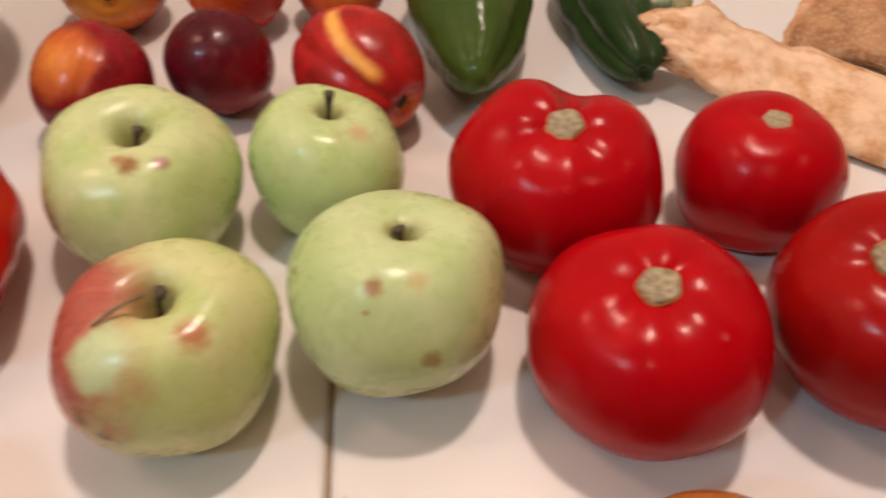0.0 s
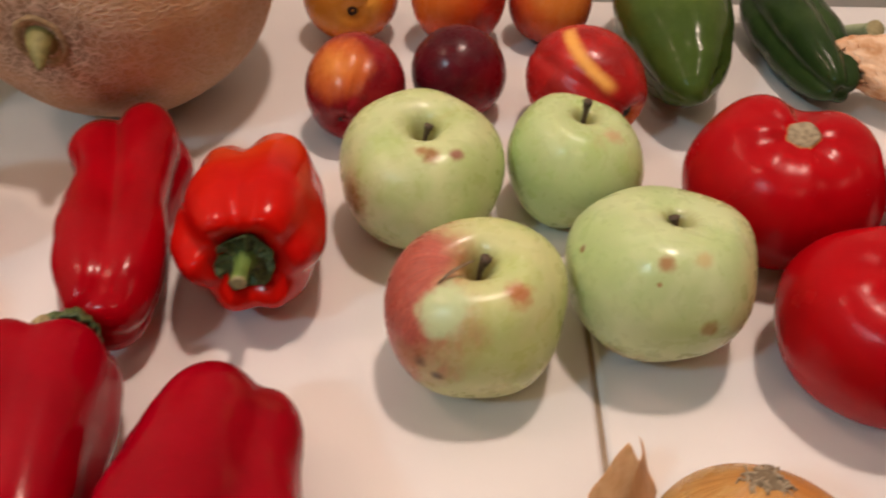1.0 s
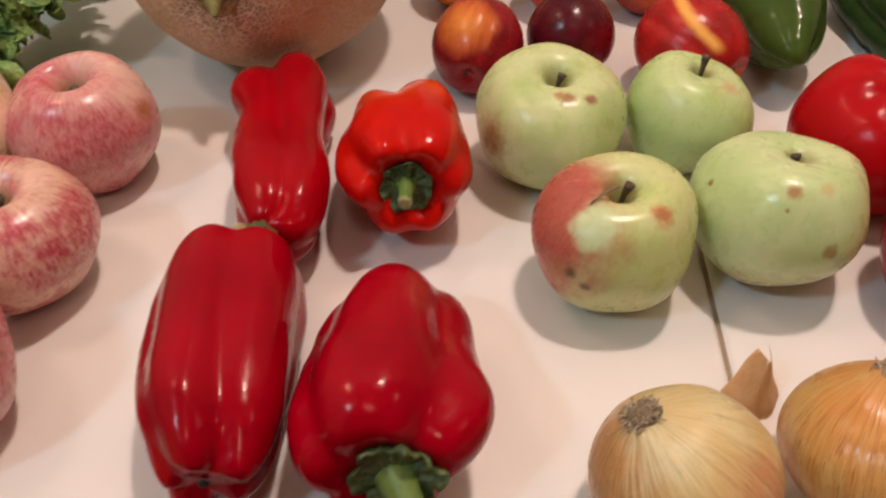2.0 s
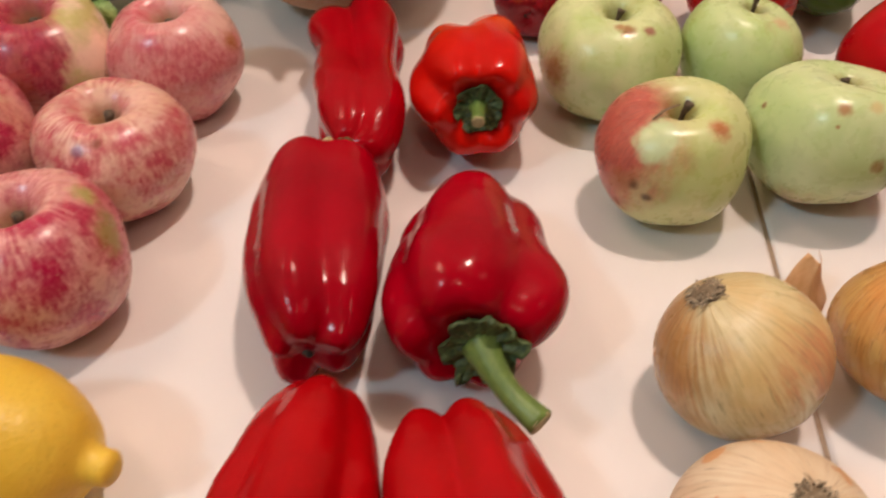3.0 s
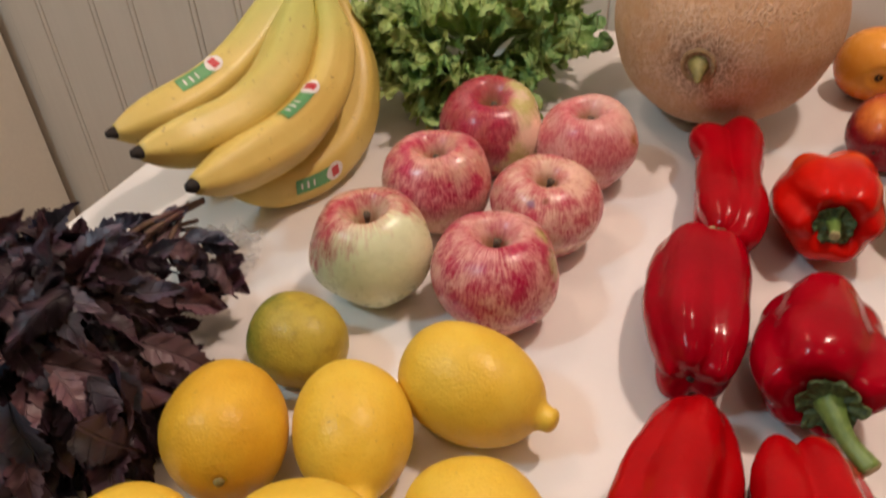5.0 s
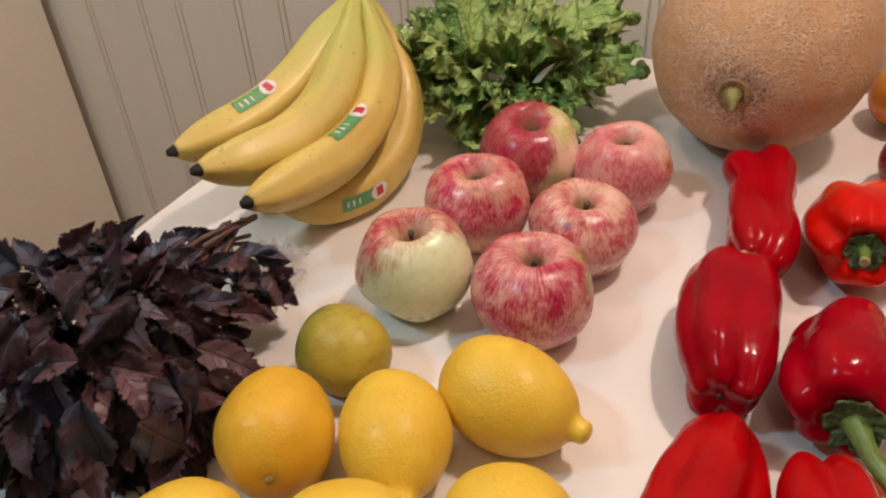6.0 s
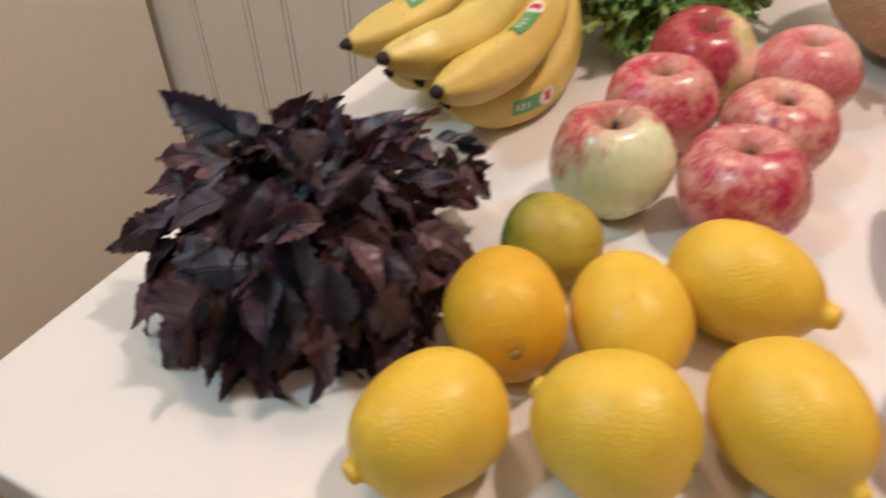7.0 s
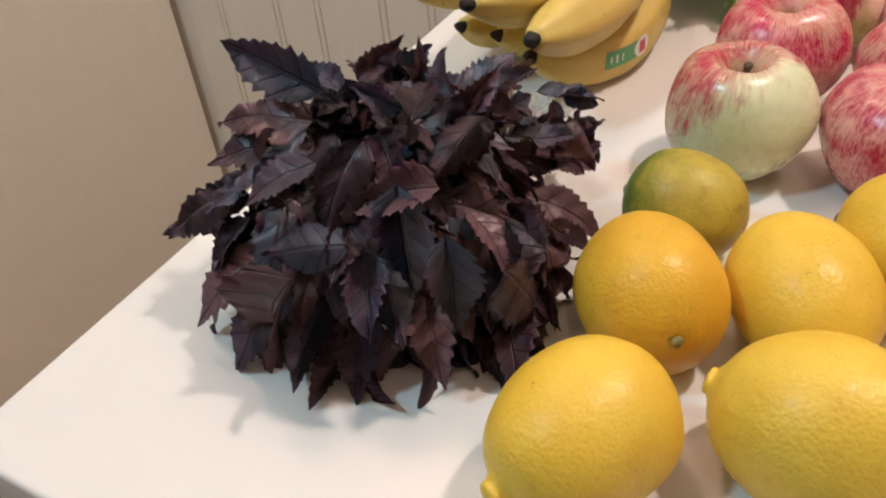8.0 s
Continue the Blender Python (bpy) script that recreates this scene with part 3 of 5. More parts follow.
P_BASE, P_SHADE, P_RED, P_DEEP = (0.88, 0.64, 0.50), (0.84, 0.50, 0.44), (0.58, 0.032, 0.105), (0.40, 0.006, 0.048)
PG = "red striped apples in a heap"
RUSSET = (0.33, 0.25, 0.07)
apple(-0.2784, 0.1202, 0.0392, 0.0343, (0.03, 0.0, 1), later("striped_apple_skin", P_BASE, P_SHADE, (0.48, 0.030, 0.085), (0, -0.3, 0.15), -1.2, -0.35, 0.7,
      [((0.036, 0.0065, 0.0130), 0.012, RUSSET), ((0.024, 0.0176, 0.025), 0.009, (0.40, 0.36, 0.11)), ((0.034, 0.016, 0.016), 0.009, RUSSET)], deep=P_DEEP),
      "red striped apple with an olive russet patch", PG, 21, 0.0, deep=1.70, hollow=1.15)
apple(-0.2810, 0.1965, 0.0376, 0.0312, (0.05, -0.05, 1), later("striped_apple_skin", (0.76, 0.58, 0.40), P_BASE, (0.56, 0.075, 0.125), (0.1, -0.3, 0.25), -1.0, 0.2, 0.85,
      [((0.011, -0.0251, 0.0239), 0.0036, (0.30, 0.10, 0.07)), ((0.0031, -0.0296, 0.0214), 0.0042, (0.28, 0.10, 0.16))], deep=(0.48, 0.055, 0.08)),
      "pink striped apple with a small dark bruise", PG, 24, 0.0, deep=1.70, hollow=1.15)
apple(-0.3580, 0.1848, 0.0385, 0.0335, (-0.02, -0.05, 1), later("striped_apple_skin", (0.74, 0.56, 0.37), P_SHADE, P_RED, (0, 0.1, 0.5), -1.1, 0.3, 0.75, deep=P_DEEP),
      "pink striped apple amid the heap", PG, 27, 0.0, deep=1.70, hollow=1.15)
apple(-0.3587, 0.2633, 0.0397, 0.0347, (0.05, -0.08, 1), later("striped_apple_skin", (0.52, 0.46, 0.17), P_BASE, (0.44, 0.014, 0.060), (-0.75, -0.5, 0.2), -0.40, -0.10, 0.22, deep=(0.30, 0.010, 0.040)),
      "dark red apple with one yellow-green side, beside the lettuce", PG, 30, 0.0, deep=1.70, hollow=1.15)
apple(-0.2871, 0.2782, 0.0369, 0.0336, (0.0, -0.05, 1), later("striped_apple_skin", (0.76, 0.50, 0.42), (0.72, 0.38, 0.33), (0.66, 0.18, 0.20), (-0.2, -0.3, 0), -1.0, 0.2, 0.7,
      [((0.036, 0.0001, 0.0135), 0.008, (0.44, 0.16, 0.06))], deep=(0.52, 0.07, 0.10)),
      "pale pink striped apple with a rusty cheek spot", PG, 33, 0.0, deep=1.70, hollow=1.15)
apple(-0.3549, 0.1009, 0.0383, 0.0358, (-0.03, -0.05, 1), later("half_red_apple_skin", (0.72, 0.76, 0.50), (0.67, 0.71, 0.44), (0.56, 0.06, 0.10), (-0.74, 0.32, 0.62), -0.18, 0.42, 0.6, deep=(0.40, 0.03, 0.05)),
      "cream and red apple with a deep stem hollow", PG, 36, 0.024, (0.12, 0.0), deep=1.80, hollow=1.22)

# ---- tomatoes ----
TOMATO = [(0, 0.785), (0.06, 0.787), (0.15, 0.802), (0.24, 0.830), (0.36, 0.842), (0.52, 0.805), (0.71, 0.69), (0.89, 0.44), (1.0, 0.06), (0.97, -0.30), (0.84, -0.66), (0.64, -0.90), (0.40, -0.99), (0.2, -1.0), (0, -0.99)]


def tomato(x, y, a, b, up, skin, label, seed, ribs=5, ribbing=0.03, scar=0.008, cleft=None):
    prof = [(q.x * a, q.y * b) for q in smooth_line([(r, z, 0) for r, z in TOMATO], 42)]
    base = wavy(seed, 5, 0.018, 0.045)

    def fn(t, k, r, z):
        p = Vector(base(t, k, r, z))
        if k > 0:
            crown = math.exp(-((k - 0.26) / 0.16) ** 2) + 0.5 * math.exp(-((k - 0.55) / 0.30) ** 2)
            p = p * (1 + ribbing * crown * (0.6 * math.cos(ribs * t + seed) + 0.4 * math.cos((ribs - 3) * t + 2 * seed)))
        if cleft and k > 0:
            d = (t - cleft + math.pi) % (2 * math.pi) - math.pi
            g = math.exp(-(abs(d) / 0.36) ** 1.8) * math.exp(-((k - 0.34) / 0.20) ** 2)
            p = p * (1 - 0.34 * g)
        return p
    bm = spun(prof, 72, fn)
    turn = axis_turn(up)
    t = thing("tomato", rest(bm, turn, x, y), label, "tomato", "tomatoes in a heap")
    part("flesh", bm, skin, t)
    zt = 0.787 * b
    rim = spun([(0, zt - 0.002), (scar * 0.7, zt + 0.0004), (scar * 1.04, zt + 0.0014), (scar * 1.16, zt + 0.0010), (scar * 1.15, zt - 0.002), (0, zt - 0.003)], 36, wavy(seed + 2, 5, 0.10, 0.06))
    part("scar_rim", rim, SCAR_RIM, t, "orange rim of the stem scar")
    core = spun([(0, zt + 0.0008), (scar * 0.5, zt + 0.0012), (scar * 0.9, zt + 0.0019), (scar * 1.08, zt + 0.0012), (scar * 0.9, zt - 0.001), (0, zt - 0.002)], 36, wavy(seed + 2, 5, 0.10, 0.10))
    part("stem_scar", core, CORK, t, "pale corky stem scar")
    return t


T_RED = glossy_skin("tomato_skin", (0.46, 0.0028, 0.006), (0.38, 0.0016, 0.005), 0.22, 24, 0.0010)
T_ORANGE = glossy_skin("tomato_skin_orange", (0.37, 0.006, 0.004), (0.28, 0.004, 0.004), 0.22, 24, 0.0010)
tomato(0.1164, 0.3448, 0.0443, 0.0350, (-0.02, -0.22, 1), T_RED, "large ribbed red tomato with a deep cleft", 41, 7, 0.026, 0.0066, 1.42)
tomato(0.1439, 0.2603, 0.0419, 0.0341, (-0.10, -0.10, 1), T_RED, "broad flat red tomato with a corky scar", 44, 6, 0.028, 0.0064)
tomato(0.2049, 0.3592, 0.0360, 0.0319, (-0.02, -0.02, 1), T_RED, "smooth round red tomato beside the flatbread", 47, 5, 0.016, 0.0058)
tomato(0.2310, 0.2745, 0.0426, 0.0370, (-0.45, -0.15, 1), T_ORANGE, "big orange-red tomato tipped on its side", 50, 5, 0.026, 0.0070)

# ---- nectarines ----
ROUND = [(0, 0.86), (0.08, 0.88), (0.20, 0.955), (0.38, 0.985), (0.60, 0.85), (0.82, 0.60), (0.96, 0.28), (1.0, -0.02), (0.96, -0.32), (0.82, -0.62), (0.60, -0.85), (0.36, -0.97), (0.16, -1.01), (0, -1.03)]


def nectarine(x, y, a, b, up, skin, label, seed, suture=0.0):
    prof = [(q.x * a, q.y * b) for q in smooth_line([(r, z, 0) for r, z in ROUND], 36)]
    base = wavy(seed, 2, 0.008, 0.04)

    def fn(t, k, r, z):
        p = Vector(base(t, k, r, z))
        d = (t - suture + math.pi) % (2 * math.pi) - math.pi
        return p * (1 - 0.045 * math.exp(-(d / 0.13) ** 2) * math.sin(math.pi * min(1.0, k * 1.15)) ** 0.5) if k > 0 else p
    bm = spun(prof, 72, fn)
    turn = axis_turn(up)
    t = thing("nectarine", rest(bm, turn, x, y), label, "nectarine", "nectarines in two rows")
    back = turn.transposed()
    nm, red, gold, toward, lo, hi, stripe = skin
    if stripe:
        stripe = (tuple(back @ Vector(stripe[0])), stripe[1], tuple(back @ Vector(stripe[2])))
    part("flesh", bm, nectarine_skin(nm, red, gold, tuple(back @ Vector(toward).normalized()), lo, hi, stripe), t)
    part("stem_pit", spun([(0, b * 0.866), (0.0018, b * 0.885), (0.0034, b * 0.905), (0.0026, b * 0.86), (0, b * 0.85)], 16, wavy(seed + 5, 3, 0.1, 0)), PIT_DARK, t, "dark dry stem pit")
    return t


N_GOLD, N_ORANGE = (0.68, 0.24, 0.045), (0.72, 0.15, 0.022)
nectarine(-0.1017, 0.4039, 0.0281, 0.0284, (-0.05, -0.95, -0.18), ("nectarine_skin", (0.30, 0.010, 0.016), (0.80, 0.29, 0.06), (-0.26, -0.50, 0.82), 0.66, 1.12, None), "red and gold nectarine with its stem pit showing", 61, 1.2)
nectarine(-0.0469, 0.4300, 0.0273, 0.0248, (0.2, 0.5, 0.6), ("plum_dark_skin", (0.115, 0.006, 0.013), (0.24, 0.008, 0.014), (0.8, -0.3, -0.5), 0.2, 1.0, None), "dark purple-red nectarine with glossy skin", 64, 4.4)
nectarine(0.0241, 0.4225, 0.0305, 0.0337, (0.70, -0.60, -0.10), ("striped_nectarine_skin", (0.52, 0.020, 0.018), N_GOLD, (0.7, -0.6, -0.35), 0.86, 1.05, ((0.0481, 0.0082, 0.0612), 0.0683, (-0.0045, -0.0158, 0.0249))), "red nectarine with a pale yellow stripe", 67, 2.5)
nectarine(-0.1268, 0.5072, 0.0309, 0.0300, (0.25, -0.95, 0.05), ("golden_nectarine_skin", (0.52, 0.06, 0.012), (0.82, 0.36, 0.055), (-0.1, -0.6, 0.5), -0.2, 0.75, None), "golden orange nectarine in the back row", 70, 0.6)
nectarine(-0.0573, 0.5115, 0.0306, 0.0296, (0.1, 0.4, 0.8), ("orange_nectarine_skin", (0.50, 0.026, 0.014), N_ORANGE, (-0.5, -0.5, 0.6), 0.1, 0.85, None), "red-orange nectarine in the back row", 73, 4.8)
nectarine(0.0012, 0.5235, 0.0267, 0.0269, (0.1, 0.5, 0.7), ("orange_nectarine_skin", (0.54, 0.045, 0.018), (0.70, 0.20, 0.035), (0.2, -0.6, 0.6), 0.2, 0.9, None), "orange-red nectarine beside the green peppers", 76, 3.9)

# ---- citrus ----
LEMON = [(0, 1.0), (0.085, 0.993), (0.148, 0.958), (0.160, 0.90), (0.235, 0.84), (0.51, 0.745), (0.745, 0.56), (0.925, 0.28), (1.0, -0.04), (0.975, -0.36), (0.85, -0.63), (0.61, -0.83), (0.34, -0.945), (0.15, -0.975), (0.07, -0.965), (0, -0.95)]


def lemon(x, y, long, thick, yaw, tip, skin, label, seed, dip=0.0, nipple=1.0, group="lemons in a heap", name="lemon"):
    pts = [(r * (nipple if k in (1, 2, 3) else 0.4 + 0.6 * nipple if k == 4 else 1), z if k > 4 else 0.84 + (z - 0.84) * tip, 0) for k, (r, z) in enumerate(LEMON)]
    prof = [(q.x * thick, q.y * long) for q in smooth_line(pts, 48)]
    base = wavy(seed, 3, 0.012, 0.055)
    bm = spun(prof, 64, base)
    d = radians(yaw)
    turn = axis_turn((math.cos(d), math.sin(d), dip), seed * 37)
    t = thing(name, rest(bm, turn, x, y), label, name, group)
    part("peel", bm, skin, t)
    zb = -0.955 * long
    part("stem_button", spun([(0, zb + 0.001), (0.002, zb + 0.0002), (0.0028, zb - 0.0006), (0.0018, zb - 0.0018), (0, zb - 0.0022)], 14, wavy(seed + 3, 5, 0.12, 0)), BUTTON, t, "small dry green stem button")
    return t


L_YEL, L_SH = (0.78, 0.53, 0.065), (0.73, 0.46, 0.042)
L_SKIN = citrus_skin("lemon_peel", L_YEL, L_SH)
lemon(-0.2444, 0.0370, 0.0431, 0.0309, 1.6, 1.40, L_SKIN, "yellow lemon with a long pointed nipple", 1, -0.05, 1.35)
lemon(-0.3414, -0.0455, 0.0408, 0.0319, 129.4, 0.4, citrus_skin("orange_lemon_peel", (0.76, 0.45, 0.040), (0.69, 0.38, 0.028), spots=[((0.008, 0.022, 0.012), 0.003, (0.35, 0.18, 0.03)), ((-0.022, 0.015, 0.01), 0.003, (0.35, 0.18, 0.03))]),
      "deep orange-yellow round lemon with a green stem button", 2, -0.18, 0.9)
lemon(-0.2838, -0.0175, 0.0395, 0.0295, -50.9, 1.5, L_SKIN, "yellow lemon with a blunt nipple, amid the heap", 3, -0.10, 1.9)
lemon(-0.3321, -0.1278, 0.0405, 0.0311, -111.1, 1.2, citrus_skin("lemon_peel", L_YEL, L_SH, spots=[((0.02, 0.02, 0.004), 0.003, (0.4, 0.22, 0.03))]), "plump yellow lemon with faint specks near the table edge", 4, -0.10, 1.2)
lemon(-0.2633, -0.0837, 0.0398, 0.0339, 181.1, 0.6, citrus_skin("lemon_peel", (0.76, 0.53, 0.07), (0.71, 0.46, 0.045)), "pale yellow lemon lying on its side", 5, 0.05, 1.0)
lemon(-0.1978, -0.0392, 0.0406, 0.0324, -28.0, 1.2, L_SKIN, "yellow lemon with a nipple, beside the peppers", 6, -0.15, 1.1)
lemon(-0.3497, 0.0220, 0.0331, 0.0260, 0.3, 0.2, citrus_skin("lime_peel", (0.48, 0.37, 0.050), (0.41, 0.30, 0.04), (0.085, 0.150, 0.018), (0.0, 0.0, -0.036), 0.044,
      [((0.012, 0.016, -0.012), 0.008, (0.33, 0.26, 0.12)), ((-0.014, 0.014, -0.010), 0.007, (0.35, 0.26, 0.12)), ((0.018, 0.012, 0.004), 0.007, (0.42, 0.28, 0.06)), ((0.004, 0.022, 0.010), 0.006, (0.44, 0.30, 0.07)), ((-0.010, 0.020, 0.006), 0.005, (0.30, 0.30, 0.06))]),
      "yellow-green lime with one dark green end", 7, 0.02, 1.0, "limes", "lime")

# ---- peppers ----


def lobed(theta, lobes):
    """Outline of overlapping round lobes, (degrees, size): how far it reaches at an angle, and its share from groove to crest."""
    total = 0.0
    for at, size in lobes:
        c, rho = 0.54 * size, 0.50 * size
        d = theta - radians(at)
        inside = rho * rho - (c * math.sin(d)) ** 2
        if inside > 0:
            total += max(0.05, c * math.cos(d) + math.sqrt(inside)) ** 9
    return total ** (1 / 9) / 1.06


def pepper(x, y, length, widths, lobes, stem_dir, skin, label, group, seed, tuck=0.08, groove=(1.0, 0.6, 1.0), rise=0.05, tips=0.03, dip=0.03, square=(0.62, 0.62), twist=0.0, bulges=(), slant=(0.0, 0.0), seat=(0.0, 0.0), stem=None, stem_mat=None, calyx=0.42, ragged=0.06, name="bell_pepper"):
    """Axis z, the stem end up. widths: radii at even steps from shoulder to tip; lobes: (degrees round the axis, size); groove: depth of
    the furrows at shoulder, middle and tip; square: how blunt each end is (1: round); bulges: (degrees, share of the length, swelling, width, length);
    slant: (degrees, share) by which the shoulder leans forward on one side; seat: how far off the axis the stem sits."""
    r0 = widths[0]
    n = 76
    girth = [q.x for q in smooth_line([(w, 0, 0) for w in widths], 101)]
    prof = []
    for k in range(n + 1):
        u = math.pi * k / n
        q = square[0] if k <= n / 2 else square[1]
        z = math.copysign(abs(math.cos(u)) ** q, math.cos(u))
        prof.append((math.sin(u) ** q if 0 < k < n else 0.0, z))
    off = Vector((seed * 1.7, seed * 0.9, seed * 2.3))

    def fn(a, k, full, z):
        s = (1 - z) / 2
        deep = groove[0] + (groove[1] - groove[0]) * min(1.0, s / 0.4) if s < 0.4 else groove[1] + (groove[2] - groove[1]) * max(0.0, (s - 0.45) / 0.55)
        reach = lobed(a + twist * (s - 0.3), lobes)
        crest = min(1.0, max(0.0, (reach - 0.70) / 0.30))
        swell = 1.0
        for at, mid, amount, wide, along in bulges:
            d = (a - radians(at) + math.pi) % (2 * math.pi) - math.pi
            swell *= 1 + amount * math.exp(-(d / wide) ** 2 - ((s - mid) / along) ** 2)
        rr = full * girth[min(100, round(100 * s))] * swell * (1 - deep * (1 - reach) * min(1.0, full / 0.25))
        zz = z * length / 2
        if z > 0:
            zz += length * (rise * (crest - 0.5) * math.exp(-((full - 0.66) / 0.26) ** 2) - tuck * math.exp(-(full / 0.34) ** 2)) * min(1.0, z * 2)
        else:
            zz -= length * (tips * (crest - 0.5) * math.exp(-((full - 0.62) / 0.26) ** 2) - dip * math.exp(-(full / 0.26) ** 2)) * min(1.0, -z * 2)
        if z > 0:
            zz += slant[1] * length * full * math.cos(a - radians(slant[0])) * z
        p = Vector((rr * math.cos(a), rr * math.sin(a), zz))
        if z > 0:
            p += Vector((seat[0], seat[1], 0)) * (math.exp(-(full / 0.5) ** 2) * z)
        return p + p.normalized() * 0.0012 * noise.noise(p * 60 + off) + Vector((1, 1, 0)) * 0.0026 * noise.noise(p * 26 + off)
    bm = spun(prof, 112, fn)
    bm.verts.ensure_lookup_table()
    bm.verts[0].co.x, bm.verts[0].co.y = seat
    turn = axis_turn(stem_dir)
    t = thing(name, rest(bm, turn, x, y), label, "pepper", group)
    part("flesh", bm, skin, t)
    z0 = length * (0.5 - tuck) + 0.0005
    if calyx:
        cr = calyx * r0

        def frill(a, k, r, z):
            q = 1 + 0.5 * ragged * math.cos(6 * a + seed) + 0.9 * ragged * math.cos(9 * a + 2 * seed + 1.8 * math.sin(2 * a + seed)) * k + 3.4 * ragged * noise.noise(Vector((2.4 * math.cos(a), 2.4 * math.sin(a), seed))) * k
            lift = (r / cr) ** 2 * (0.0008 * math.cos(6 * a + seed) + 0.0008 * math.cos(9 * a + seed + 1.8 * math.sin(2 * a)))
            cup = 0.50 * length * tuck * (1 - math.exp(-(r / r0 / 0.34) ** 2))
            return Vector((seat[0] + r * q * math.cos(a), seat[1] + r * q * math.sin(a), z + cup + lift + 0.0026 * noise.noise(Vector((math.cos(a) * r * 420, math.sin(a) * r * 420, seed)))))
        part("calyx", spun([(0, z0 + 0.0085), (cr * 0.25, z0 + 0.0085), (cr * 0.5, z0 + 0.0072), (cr * 0.75, z0 + 0.0062), (cr * 0.95, z0 + 0.0066), (cr * 1.05, z0 + 0.0072), (cr * 1.06, z0 + 0.0055), (cr * 0.8, z0 + 0.001), (0, z0 - 0.003)], 96, frill), CALYX_GREEN, t, "ruffled green calyx")
    else:
        zt = length * (dip - 0.5) - 0.0006
        part("blossom_scar", spun([(0, zt), (0.0014, zt - 0.0004), (0.0022, zt - 0.0010), (0.0012, zt - 0.0020), (0, zt - 0.0022)], 14, wavy(seed, 4, 0.2, 0.0)), PIT_DARK, t, "dark dry scar at the tip")
    if stem:
        inv = turn.transposed()
        start = Vector((seat[0], seat[1], z0 + 0.006))
        pts = [start] + [start + inv @ Vector(q) for q in stem[0]]
        stalk = part("stem", tube(pts, stem[1], 14, 20, shape=lambda a, s: 1 + 0.07 * math.cos(5 * a + 2 * s)), stem_mat or STEM_GREEN, t, stem[2])
        d = (pts[-1] - pts[-2]).normalized()
        part("stem_cut", tube([pts[-1] - d * 0.0008, pts[-1] + d * 0.0005, pts[-1] + d * 0.0009], [stem[1][-1] * 0.98, stem[1][-1] * 0.90, stem[1][-1] * 0.62], 14, 5), CUT_PALE, stalk, "pale dry cut face")
    return t


RP = "red bell peppers in two rows"
R_BRIGHT = glossy_skin("bright_red_pepper_skin", (0.42, 0.0030, 0.005), (0.35, 0.0025, 0.004), 0.16, 30, 0.0012)
R_ORANGE = glossy_skin("orange_red_pepper_skin", (0.58, 0.008, 0.003), (0.50, 0.004, 0.003), 0.16, 30, 0.0012, (0.68, 0.045, 0.003), (0.0, 0.025, -0.02))
R_DEEP = glossy_skin("deep_red_pepper_skin", (0.35, 0.0008, 0.009), (0.28, 0.0006, 0.007), 0.15, 30, 0.0012)
R_MID = glossy_skin("red_pepper_skin", (0.37, 0.0010, 0.006), (0.30, 0.0008, 0.005), 0.15, 30, 0.0012)
G_DARK = glossy_skin("dark_green_pepper_skin", (0.034, 0.066, 0.018), (0.018, 0.042, 0.011), 0.16, 30, 0.0012)
G_MID = glossy_skin("green_pepper_skin", (0.072, 0.118, 0.022), (0.046, 0.086, 0.015), 0.16, 30, 0.0012)

pepper(-0.1222, 0.2885, 0.088, [0.0340, 0.0340, 0.0328, 0.0305, 0.0272], [(122, 1.0), (58, 1.06), (0, 1.0), (-58, 1.0), (-112, 0.98), (-172, 1.02)], (0.24, -0.93, 0.26), R_ORANGE,
       "orange-red bell pepper facing out with a short cut stem", RP, 5, tuck=0.12, groove=(1.9, 0.7, 1.1), rise=0.18, tips=0.06, dip=0.05, square=(0.56, 0.56), bulges=[(58, 0.80, 0.10, 0.5, 0.3), (95, 0.85, -0.16, 0.25, 0.3)],
       stem=([(0.001, -0.005, 0.002), (0.002, -0.011, 0.003), (0.003, -0.017, 0.0035)], [0.0056, 0.0038, 0.0030, 0.0034], "short green stem with a pale cut end"), calyx=0.33, ragged=0.05)
pepper(-0.1835, 0.2830, 0.137, [0.0245, 0.0262, 0.0256, 0.0250, 0.0268, 0.0305, 0.0300], [(134, 1.02), (34, 1.0), (-58, 0.95), (-140, 0.95)], (0.27, -0.95, 0.03), R_MID,
       "long twisted red pepper lying on its side", RP, 9, tuck=0.02, groove=(0.4, 0.85, 0.85), rise=0.02, tips=0.05, dip=0.04, square=(0.64, 0.50), twist=-0.7, bulges=[(170, 0.36, 0.11, 0.7, 0.2), (172, 0.62, -0.13, 0.5, 0.09), (165, 0.84, 0.10, 0.6, 0.2)], slant=(-30, 0.08), seat=(-0.008, 0.003),
       stem=([(-0.003, -0.005, 0.005), (-0.006, -0.007, 0.011), (-0.002, -0.008, 0.015)], [0.0040, 0.0028, 0.0024, 0.0028], "short pale cut stem"), stem_mat=CUT_PALE, calyx=0.44, ragged=0.09)
pepper(-0.1640, 0.1490, 0.109, [0.0304, 0.0310, 0.0312, 0.0306, 0.0290, 0.0268], [(2, 1.0), (64, 1.0), (140, 1.03), (205, 1.0), (280, 1.05)], (-0.25, 0.95, 0.0), R_DEEP,
       "deep red bell pepper with its tip towards the table front", RP, 14, tuck=0.05, groove=(0.55, 0.9, 1.2), rise=0.05, tips=0.07, dip=0.02, square=(0.42, 0.50), twist=-0.35, bulges=[(5, 0.95, -0.24, 0.6, 0.24), (75, 0.15, 0.05, 0.5, 0.2)], calyx=0)
